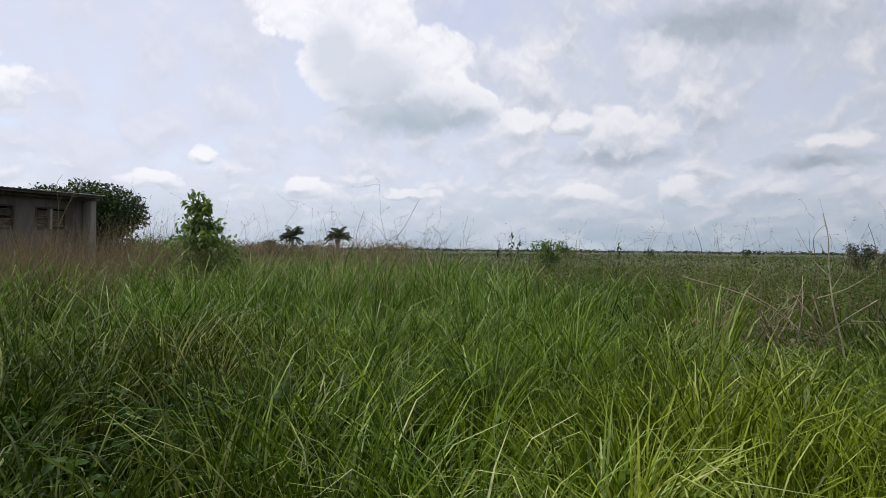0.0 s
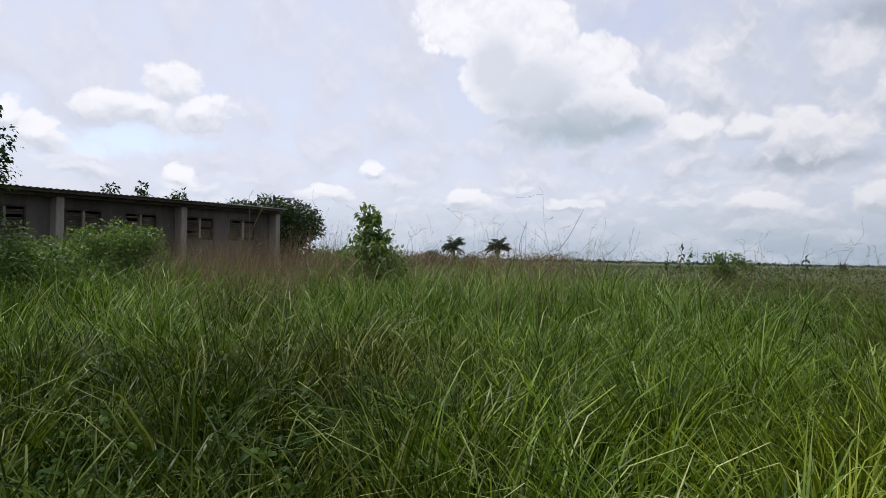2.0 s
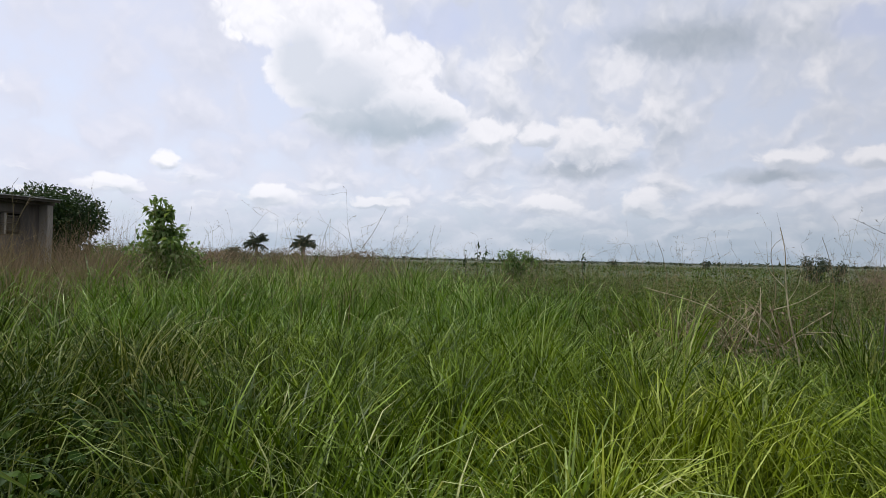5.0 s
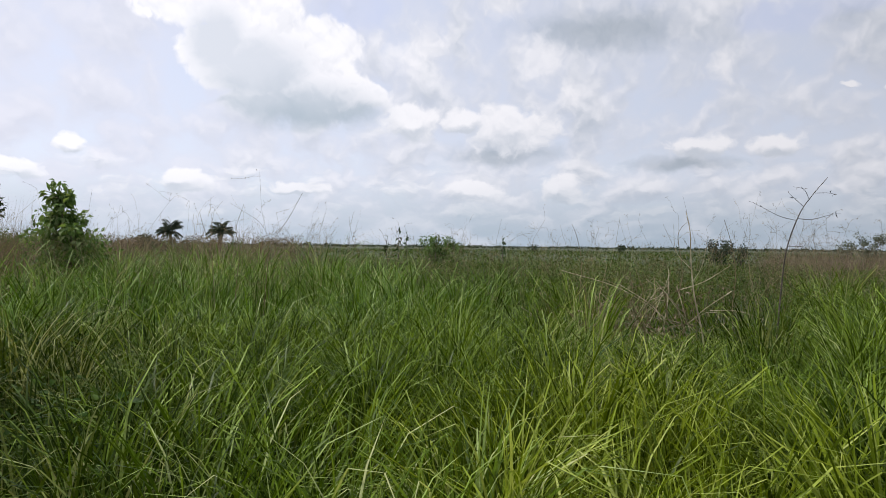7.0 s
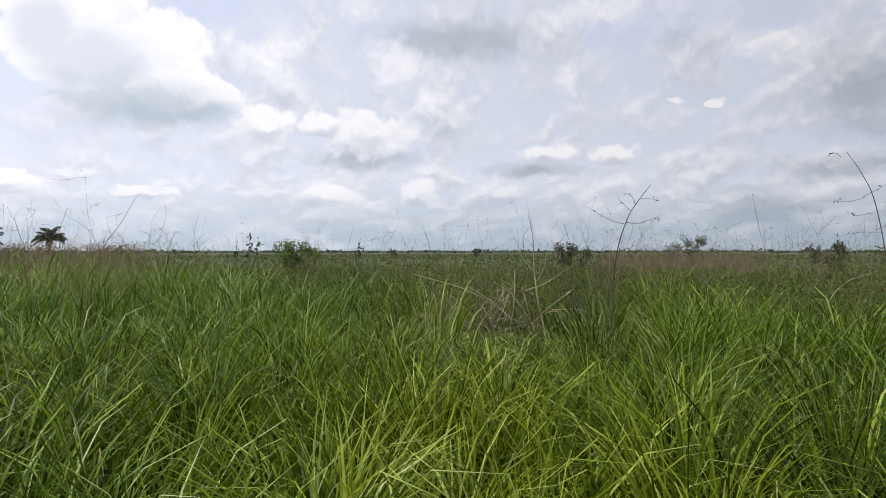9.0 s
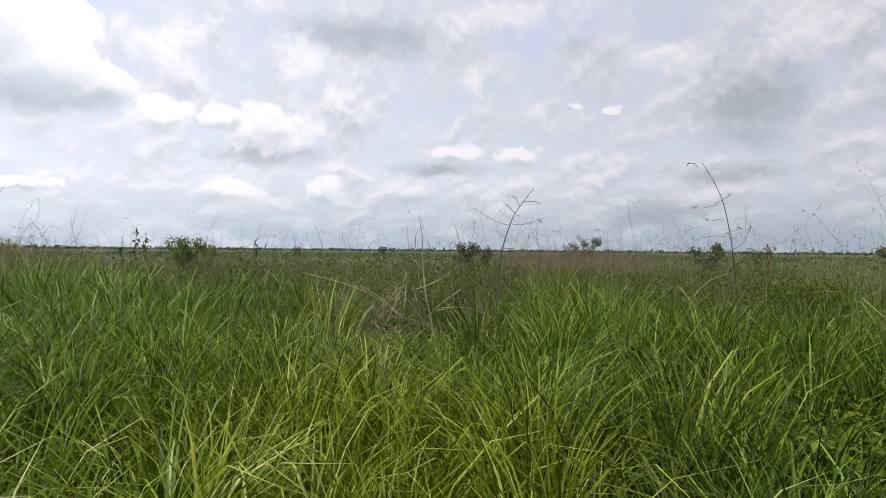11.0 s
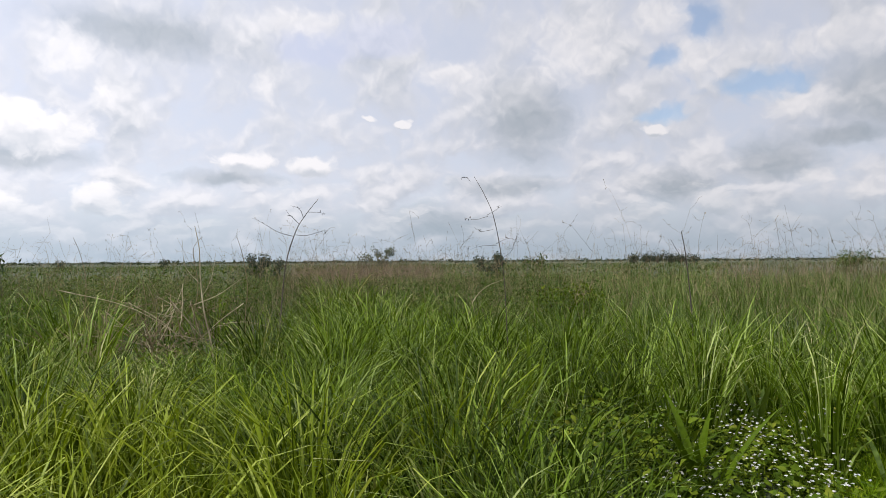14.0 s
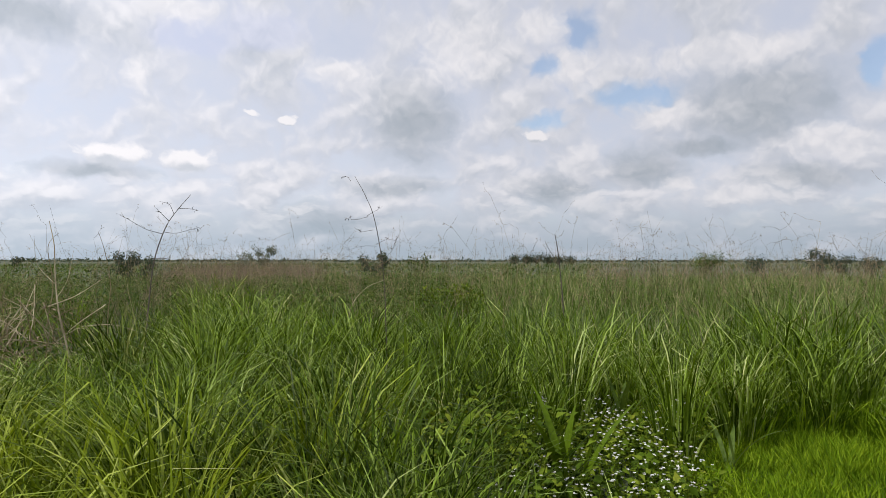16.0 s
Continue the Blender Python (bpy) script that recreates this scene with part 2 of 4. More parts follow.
# Palest stops in the grass ramps stand in for gloss on the blades.
GRASS = foliage("grass_green", [(0.0, (0.022, 0.043, 0.002)), (0.34, (0.046, 0.084, 0.003)), (0.56, (0.100, 0.160, 0.009)), (0.78, (0.200, 0.290, 0.042)), (0.92, (0.32, 0.40, 0.14)), (1.0, (0.45, 0.47, 0.22))], 0.42, 0.28, gleam=0.09)
# Yellow-green blades; the sun coming out is partly put into this brighter colour.
SUN_GRASS = foliage("grass_sun_tone", [(0.0, (0.026, 0.046, 0.002)), (0.34, (0.067, 0.101, 0.003)), (0.56, (0.137, 0.190, 0.007)), (0.80, (0.255, 0.326, 0.034)), (1.0, (0.41, 0.46, 0.13))], 0.42, 0.32, gleam=0.09)
LUSH = foliage("grass_lush", [(0.0, (0.022, 0.048, 0.004)), (0.36, (0.058, 0.116, 0.009)), (0.64, (0.130, 0.228, 0.024)), (0.88, (0.29, 0.39, 0.14)), (1.0, (0.50, 0.52, 0.26))], 0.42, 0.26, gleam=0.09)
# Darkened blade colour: stands for shade low in the grass and in dim patches.
SHADE_GRASS = foliage("grass_shade_tone", [(0.0, (0.012, 0.024, 0.001)), (0.45, (0.026, 0.049, 0.003)), (0.72, (0.066, 0.100, 0.009)), (0.90, (0.175, 0.205, 0.055)), (1.0, (0.36, 0.37, 0.16))], 0.42, 0.18, gleam=0.06)
PALE_GRASS = foliage("grass_pale", [(0.0, (0.028, 0.054, 0.008)), (0.42, (0.064, 0.108, 0.016)), (0.72, (0.128, 0.184, 0.040)), (0.92, (0.310, 0.345, 0.14)), (1.0, (0.46, 0.43, 0.25))], 0.45, 0.24, 0.35, gleam=0.10)
LAWN = foliage("grass_lawn", [(0.0, (0.034, 0.072, 0.003)), (0.5, (0.115, 0.205, 0.006)), (1.0, (0.26, 0.36, 0.02))], 0.55, 0.3, 2.0)
CREEPER = foliage("creeper_leaf", [(0.0, (0.012, 0.030, 0.004)), (0.5, (0.026, 0.056, 0.007)), (0.9, (0.060, 0.100, 0.014)), (1.0, (0.16, 0.16, 0.05))], 0.5, 0.16)
HERB = foliage("herb_leaf", [(0.0, (0.030, 0.056, 0.004)), (0.5, (0.070, 0.115, 0.008)), (0.9, (0.150, 0.190, 0.018)), (1.0, (0.26, 0.24, 0.05))], 0.5, 0.2)
OLIVE = foliage("olive_weed", [(0.0, (0.022, 0.042, 0.010)), (0.45, (0.060, 0.096, 0.022)), (0.8, (0.105, 0.145, 0.036)), (1.0, (0.20, 0.20, 0.08))], 0.5, 0.3, 0.22, gleam=0.06)
SHRUB = foliage("shrub_leaf", [(0.0, (0.045, 0.09, 0.022)), (0.5, (0.105, 0.18, 0.055)), (1.0, (0.21, 0.28, 0.11))], 0.42, 0.34, 1.2)
PALE_LEAF = foliage("sapling_leaf", [(0.0, (0.075, 0.13, 0.035)), (0.5, (0.15, 0.235, 0.075)), (1.0, (0.28, 0.34, 0.15))], 0.45, 0.3, 1.2)
DARK_LEAF = foliage("tree_leaf", [(0.0, (0.018, 0.035, 0.014)), (0.5, (0.03, 0.058, 0.022)), (1.0, (0.055, 0.085, 0.03))], 0.5, 0.2, 0.8)
# Distance haze is put into the next two leaf colours.
FAR_HAZE_LEAF = foliage("far_haze_leaf", [(0.0, (0.036, 0.052, 0.036)), (1.0, (0.078, 0.096, 0.066))], 0.7, 0.2, 0.1)
PALE_HAZE_LEAF = foliage("pale_haze_leaf", [(0.0, (0.085, 0.100, 0.075)), (1.0, (0.165, 0.180, 0.135))], 0.7, 0.2, 0.1)
DRY = foliage("dry_stem", [(0.0, (0.10, 0.078, 0.045)), (0.5, (0.21, 0.165, 0.10)), (1.0, (0.42, 0.35, 0.22))], 0.7, 0.15, 1.5)
RED_DRY = foliage("red_dry_grass", [(0.0, (0.100, 0.080, 0.060)), (0.5, (0.180, 0.137, 0.108)), (1.0, (0.33, 0.255, 0.21))], 0.7, 0.25, 0.3)
STRAW = surface("straw_stem", [(0.0, (0.19, 0.145, 0.085)), (0.5, (0.32, 0.265, 0.165)), (1.0, (0.45, 0.39, 0.27))], 9.0, 60.0, 0.75)
DARK_STEM = surface("dark_stem", [(0.0, (0.035, 0.028, 0.022)), (0.6, (0.07, 0.055, 0.042)), (1.0, (0.13, 0.10, 0.08))], 9.0, 60.0, 0.8)
BARK = surface("bark", [(0.0, (0.06, 0.045, 0.035)), (0.6, (0.13, 0.10, 0.075)), (1.0, (0.22, 0.18, 0.14))], 6.0, 40.0, 0.9, 0.7, streak=True)
PETAL = foliage("white_petal", [(0.0, (0.42, 0.42, 0.44)), (1.0, (0.68, 0.68, 0.68))], 0.6, 0.2, 4.0, (0.85, 1.1))
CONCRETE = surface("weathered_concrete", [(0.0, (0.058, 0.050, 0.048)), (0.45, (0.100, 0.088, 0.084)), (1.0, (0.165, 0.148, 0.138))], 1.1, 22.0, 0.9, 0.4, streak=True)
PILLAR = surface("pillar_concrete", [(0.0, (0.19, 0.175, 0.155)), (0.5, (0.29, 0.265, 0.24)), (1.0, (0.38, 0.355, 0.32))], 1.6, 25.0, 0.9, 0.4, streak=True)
SHEET = surface("roof_sheet", [(0.0, (0.36, 0.36, 0.37)), (0.6, (0.52, 0.52, 0.54)), (1.0, (0.42, 0.33, 0.27))], 0.8, 18.0, 0.45, 0.2, metal=0.5)
TIMBER = surface("grey_timber", [(0.0, (0.035, 0.03, 0.026)), (0.6, (0.075, 0.062, 0.05)), (1.0, (0.13, 0.11, 0.09))], 2.5, 35.0, 0.85, 0.4)
SHUTTER = surface("pale_shutter", [(0.0, (0.10, 0.09, 0.08)), (0.6, (0.19, 0.165, 0.15)), (1.0, (0.28, 0.25, 0.23))], 2.5, 35.0, 0.8, 0.4)
SOIL = surface("field_ground", [(0.0, (0.018, 0.026, 0.010)), (0.4, (0.030, 0.042, 0.015)), (0.75, (0.046, 0.052, 0.022)), (1.0, (0.07, 0.06, 0.035))], 0.06, 1.7, 0.95, 0.6)


# ---- building blocks ----
rng = np.random.default_rng(7)


def polar(az, dist, z=0.0):
    """A place on the plan at an azimuth (degrees to the left) and distance from the standing point."""
    return Vector((0.2 - dist * math.sin(radians(az)), -0.05 + dist * math.cos(radians(az)), z))


def lie(x, y):
    """The ground's height."""
    return 0.035 * np.sin(0.9 * x + 0.4) * np.cos(0.7 * y) + 0.02 * np.sin(2.3 * x + 1.1 * y)


def mesh_of(name, verts, quads=None, tris=None, smooth=True):
    me = bpy.data.meshes.new(name)
    verts = np.asarray(verts, np.float32).reshape(-1, 3)
    quads = np.zeros((0, 4), np.int32) if quads is None else np.asarray(quads, np.int32)
    tris = np.zeros((0, 3), np.int32) if tris is None else np.asarray(tris, np.int32)
    nq, nt = len(quads), len(tris)
    me.vertices.add(len(verts))
    me.vertices.foreach_set("co", verts.ravel())
    me.loops.add(4 * nq + 3 * nt)
    me.loops.foreach_set("vertex_index", np.concatenate([quads.ravel(), tris.ravel()]))
    me.polygons.add(nq + nt)
    me.polygons.foreach_set("loop_start", np.concatenate([np.arange(nq) * 4, 4 * nq + np.arange(nt) * 3]).astype(np.int32))
    me.polygons.foreach_set("use_smooth", np.full(nq + nt, smooth))
    me.update(calc_edges=True)
    return me


def from_arrays(name, material, verts, quads=None, tris=None, parent=None, label="", smooth=True):
    me = mesh_of(name, verts, quads, tris, smooth)
    me.materials.append(material)
    ob = new(name, me)
    if parent is not None:
        ob.parent = parent
    return tagged(ob, label)


def part(name, bm, material, parent, label="", smooth=False):
    """One bmesh as one mesh object under a thing or a part."""
    me = bpy.data.meshes.new(name)
    bm.to_mesh(me)
    bm.free()
    me.materials.append(material)
    if smooth:
        me.polygons.foreach_set("use_smooth", np.ones(len(me.polygons), bool))
    ob = new(name, me)
    ob.parent = parent
    return tagged(ob, label)


def box(bm, x0, x1, y0, y1, z0, z1, bevel=0.0):
    made = bmesh.ops.create_cube(bm, size=1.0, matrix=Matrix.LocRotScale(((x0 + x1) / 2, (y0 + y1) / 2, (z0 + z1) / 2), None, (x1 - x0, y1 - y0, z1 - z0)))
    if bevel:
        edges = list({e for v in made["verts"] for e in v.link_edges})
        bmesh.ops.bevel(bm, geom=edges, offset=bevel, segments=2, affect="EDGES")
    return bm


def blades(x, y, z, turn, length, width, lean, bend, segs):
    """Curved, tapering blades as strips. Angles in radians; lean from upright at the root, bend added towards the tip."""
    n = len(x)
    s = np.linspace(0, 1, segs + 1)
    tilt = lean[:, None] + bend[:, None] * s[None, :] ** 3.0
    step = (length / segs)[:, None]
    out = np.concatenate([np.zeros((n, 1)), np.cumsum(np.sin((tilt[:, 1:] + tilt[:, :-1]) / 2) * step, 1)], 1)
    rise = np.concatenate([np.zeros((n, 1)), np.cumsum(np.cos((tilt[:, 1:] + tilt[:, :-1]) / 2) * step, 1)], 1)
    c, d = np.cos(turn)[:, None], np.sin(turn)[:, None]
    twist = (turn + np.pi / 2 + rng.normal(0, 0.5, n))[:, None] + rng.normal(0, 0.9, n)[:, None] * s[None, :]
    w = width[:, None] / 2 * np.clip(np.minimum(0.55 + 1.5 * s, 1.0) * (1 - s ** 2.5), 0.04, 1)[None, :]
    wx, wy = np.cos(twist) * w, np.sin(twist) * w
    px, py, pz = x[:, None] + c * out, y[:, None] + d * out, z[:, None] + rise
    left = np.stack([px - wx, py - wy, pz], -1)
    right = np.stack([px + wx, py + wy, pz], -1)
    verts = np.stack([left, right], 2).reshape(-1, 3)
    k = 2 * (segs + 1)
    i = (np.arange(n) * k)[:, None] + 2 * np.arange(segs)[None, :]
    quads = np.stack([i, i + 1, i + 3, i + 2], -1).reshape(-1, 4)
    return verts, quads


def leaves(p, way, length, width, fold=0.35, droop=0.3):
    """Pointed leaves folded along the midrib, four triangles each. p: roots, way: directions."""
    n = len(p)
    way = way / np.linalg.norm(way, axis=1, keepdims=True)
    side = np.cross(way, rng.normal(0, 1, (n, 3)) * 0.6 + np.array([0, 0, 1.0]))
    side /= np.linalg.norm(side, axis=1, keepdims=True) + 1e-9
    top = np.cross(side, way)
    L, W = length[:, None], width[:, None] / 2
    mid = p + way * L * 0.45
    lift = top * W * fold
    a, b = mid + side * W + lift, mid - side * W + lift
    tip = p + way * L - top * L * droop
    verts = np.stack([p, a, mid, b, tip], 1).reshape(-1, 3)
    i = np.arange(n)[:, None] * 5
    tris = np.stack([i + [0, 1, 2], i + [0, 2, 3], i + [1, 4, 2], i + [2, 4, 3]], 1).reshape(-1, 3)
    return verts, tris


def ovate(p, way, length, width):
    """Rounder leaves for weeds close by: eight triangles, folded and drooping."""
    n = len(p)
    way = way / np.linalg.norm(way, axis=1, keepdims=True)
    side = np.cross(way, rng.normal(0, 1, (n, 3)) * 0.5 + np.array([0, 0, 1.0]))
    side /= np.linalg.norm(side, axis=1, keepdims=True) + 1e-9
    top = np.cross(side, way)
    L, W = length[:, None], width[:, None] / 2
    m1, m2 = p + way * L * 0.28, p + way * L * 0.66 - top * L * 0.08
    s1, s2 = side * W + top * W * 0.3, side * W * 0.78 + top * W * 0.22
    t1, t2 = -side * W + top * W * 0.3, -side * W * 0.78 + top * W * 0.22
    verts = np.stack([p, m1 + s1, m1, m1 + t1, m2 + s2, m2, m2 + t2, p + way * L - top * L * 0.26], 1).reshape(-1, 3)
    i = np.arange(n)[:, None] * 8
    tris = np.stack([i + k for k in ([0, 1, 2], [0, 2, 3], [1, 4, 5], [1, 5, 2], [2, 5, 6], [2, 6, 3], [4, 7, 5], [5, 7, 6])], 1).reshape(-1, 3)
    return verts, None, tris


def tube(points, radii, sides=6):
    """A tapering tube through points: vertices and quads."""
    pts = np.asarray(points, float)
    rad = np.broadcast_to(np.asarray(radii, float), (len(pts),))
    ahead = np.gradient(pts, axis=0)
    ahead /= np.linalg.norm(ahead, axis=1, keepdims=True) + 1e-9
    ref = np.where(np.abs(ahead[:, 2:3]) < 0.9, [[0, 0, 1.0]], [[1.0, 0, 0]])
    u = np.cross(ahead, ref)
    u /= np.linalg.norm(u, axis=1, keepdims=True) + 1e-9
    v = np.cross(ahead, u)
    ang = np.arange(sides) * 2 * np.pi / sides
    ring = pts[:, None] + rad[:, None, None] * (np.cos(ang)[None, :, None] * u[:, None] + np.sin(ang)[None, :, None] * v[:, None])
    k = np.arange(len(pts) - 1)[:, None] * sides
    j = np.arange(sides)[None, :]
    j2 = (j + 1) % sides
    quads = np.stack([k + j, k + j2, k + sides + j2, k + sides + j], -1).reshape(-1, 4)
    return ring.reshape(-1, 3), quads


class Gather:
    """Collects vertices and faces of many pieces for one mesh."""

    def __init__(self):
        self.v, self.q, self.t, self.count = [], [], [], 0

    def add(self, verts, quads=None, tris=None):
        if quads is not None:
            self.q.append(np.asarray(quads) + self.count)
        if tris is not None:
            self.t.append(np.asarray(tris) + self.count)
        self.v.append(np.asarray(verts))
        self.count += len(verts)
        return self

    def put(self, name, material, parent=None, label="", smooth=True):
        return from_arrays(name, material, np.concatenate(self.v), np.concatenate(self.q) if self.q else None,
                           np.concatenate(self.t) if self.t else None, parent, label, smooth)


def wander(start, way, length, steps, jitter, lift=0.0):
    """A crooked line that starts one way and drifts."""
    pts, d = [np.array(start, float)], np.array(way, float)
    for _ in range(steps):
        d = d / np.linalg.norm(d) + rng.normal(0, jitter, 3) + np.array([0, 0, lift])
        d /= np.linalg.norm(d)
        pts.append(pts[-1] + d * length / steps)
    return np.array(pts)


def smoothed(points, steps=5):
    """Points in between, along a Catmull-Rom curve."""
    p = np.asarray(points, float)
    p = np.vstack([2 * p[0] - p[1], p, 2 * p[-1] - p[-2]])
    out = []
    for i in range(1, len(p) - 2):
        for s in np.linspace(0, 1, steps, endpoint=False):
            a, b, c, d = p[i - 1], p[i], p[i + 1], p[i + 2]
            out.append(0.5 * (2 * b + (c - a) * s + (2 * a - 5 * b + 4 * c - d) * s ** 2 + (3 * b - a - 3 * c + d) * s ** 3))
    return np.array(out + [p[-2]])


# ---- the ground ----
def make_ground():
    """One sheet to the horizon, with finer cells near the standing point."""
    ring = np.concatenate([np.linspace(0, 14, 29), np.geomspace(16, 4200, 40)])
    ang = np.radians(np.arange(0, 360, 5))
    x = np.concatenate([[0.2], (0.2 + ring[1:, None] * np.cos(ang)).ravel()])
    y = np.concatenate([[0.0], (ring[1:, None] * np.sin(ang)).ravel()])
    far = np.hypot(x, y)
    z = lie(x, y) * np.clip(2.0 - far / 40.0, 0, 1)
    m = len(ang)
    tris = [(0, 1 + j, 1 + (j + 1) % m) for j in range(m)]
    k = 1 + np.arange(len(ring) - 2)[:, None] * m
    j = np.arange(m)[None, :]
    j2 = (j + 1) % m
    quads = np.stack([k + j, k + m + j, k + m + j2, k + j2], -1).reshape(-1, 4)
    tagged(from_arrays("ground", SOIL, np.stack([x, y, z], -1), quads, tris), "flat field soil under tall grass and weeds", "ground", kind="structure")


make_ground()


# ---- the abandoned school block ----
CORNER = Vector((-12.28, 23.15, 0.0))
BAY, BAYS, EAVE, RECESS = 3.9, 5, 3.2, 0.3


def make_block():
    """Long one-storey block. Local x runs along the front from the corner, local y points away from the field."""
    block = tagged(new("school_block"), "abandoned grey concrete single-storey block with louvred openings behind weeds", "building")
    block.matrix_world = Matrix.Translation(CORNER) @ Matrix(((-0.40, -0.917, 0, 0), (-0.917, 0.40, 0, 0), (0, 0, 1, 0), (0, 0, 0, 1)))
    length, depth = BAY * BAYS, 6.5
    openings = [(i * BAY + a, i * BAY + b) for i in range(BAYS) for a, b in ((0.74, 1.84), (2.52, 3.62))]
    sill, head = 2.08, 2.86
    bm = bmesh.new()
    y0, y1 = RECESS, RECESS + 0.15
    box(bm, 0.0, length, y0, y1, -0.1, sill)
    box(bm, 0.0, length, y0, y1, head, EAVE - 0.02)
    edges = [0.0] + [v for o in openings for v in o] + [length]
    for a, b in zip(edges[0::2], edges[1::2]):
        box(bm, a, b, y0, y1, sill, head)
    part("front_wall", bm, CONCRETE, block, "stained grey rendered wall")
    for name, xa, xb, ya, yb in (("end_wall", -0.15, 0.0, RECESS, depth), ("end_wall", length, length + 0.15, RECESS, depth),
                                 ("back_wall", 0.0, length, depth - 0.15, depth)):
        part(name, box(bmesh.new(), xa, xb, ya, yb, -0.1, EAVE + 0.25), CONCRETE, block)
    for i in range(BAYS + 1):
        x = i * BAY
        part("pillar", box(bmesh.new(), x - 0.11, x + 0.11, -0.11, RECESS - 0.002, -0.1, EAVE - 0.06, 0.015), PILLAR, block, "pale bare concrete pillar")
    part("fascia", box(bmesh.new(), -0.12, length + 0.3, -0.42, -0.38, EAVE + 0.03, EAVE + 0.115, 0.006), TIMBER, block, "dark weathered timber fascia")
    part("wall_plate", box(bmesh.new(), -0.15, length + 0.15, -0.12, 0.12, EAVE - 0.06, EAVE + 0.04), TIMBER, block)
    for i in range(BAYS * 4 + 1):
        x = min(max(i * BAY / 4, 0.03), length - 0.03)
        part("rafter", box(bmesh.new(), x - 0.03, x + 0.03, -0.36, depth, EAVE + 0.045, EAVE + 0.12), TIMBER, block)
    # corrugated sheets, each one metre wide, a shallow fall to the back
    wide, n = 1.0, 24
    x = -0.14
    k = 0
    while x < length + 0.2:
        xs = np.linspace(x, x + wide + 0.04, n)
        zs = EAVE + 0.135 + 0.012 * np.sin((xs - x) * 2 * np.pi / 0.085 * 0.5) + (k % 2) * 0.006
        front, back = np.full(n, -0.5 - 0.02 * (k % 3)), np.full(n, depth + 0.3)
        rise = -0.02
        upper = np.concatenate([np.stack([xs, front, zs], -1), np.stack([xs, back, zs + rise * (depth + 0.8)], -1)])
        verts = np.concatenate([upper, upper - [0, 0, 0.008]])
        i = np.arange(n - 1)
        quads = np.concatenate([np.stack([i, i + 1, i + 1 + n, i + n], -1), np.stack([i + 2 * n, i + 3 * n, i + 3 * n + 1, i + 2 * n + 1], -1),
                                np.stack([i, i + 2 * n, i + 2 * n + 1, i + 1], -1)])
        from_arrays("roof_sheet", SHEET, verts, quads, parent=block, label="rusting corrugated metal roof sheet" if k == 0 else "")
        x += wide
        k += 1
    # louvred openings: frame, middle post and slats, a few slats gone
    for w, (a, b) in enumerate(openings):
        win = new("window")
        win.parent = block
        part("frame", box(box(box(box(bmesh.new(), a, b, y0 - 0.02, y1 + 0.02, sill, sill + 0.05), a, b, y0 - 0.02, y1 + 0.02, head - 0.05, head),
                              a, a + 0.05, y0 - 0.02, y1 + 0.02, sill + 0.05, head - 0.05), b - 0.05, b, y0 - 0.02, y1 + 0.02, sill + 0.05, head - 0.05), TIMBER, win)
        mid = (a + b) / 2
        part("post", box(bmesh.new(), mid - 0.035, mid + 0.035, y0 - 0.03, y1, sill + 0.05, head - 0.05), PILLAR, win, "pale middle post")
        for side in ((a + 0.05, mid - 0.035), (mid + 0.035, b - 0.05)):
            for i in range(8):
                if (i * 7 + w * 5 + (side[0] > mid) * 3) % 11 == 0:
                    continue
                z = sill + 0.09 + i * 0.077
                bm = bmesh.new()
                box(bm, side[0] + 0.005, side[1] - 0.005, -0.045, 0.045, -0.006, 0.006)
                bmesh.ops.transform(bm, matrix=Matrix.Translation((0, (y0 + y1) / 2, z)) @ Matrix.Rotation(radians(-38), 4, "X"), verts=bm.verts)
                part("louvre_slat", bm, SHUTTER, win)
    return block


make_block()


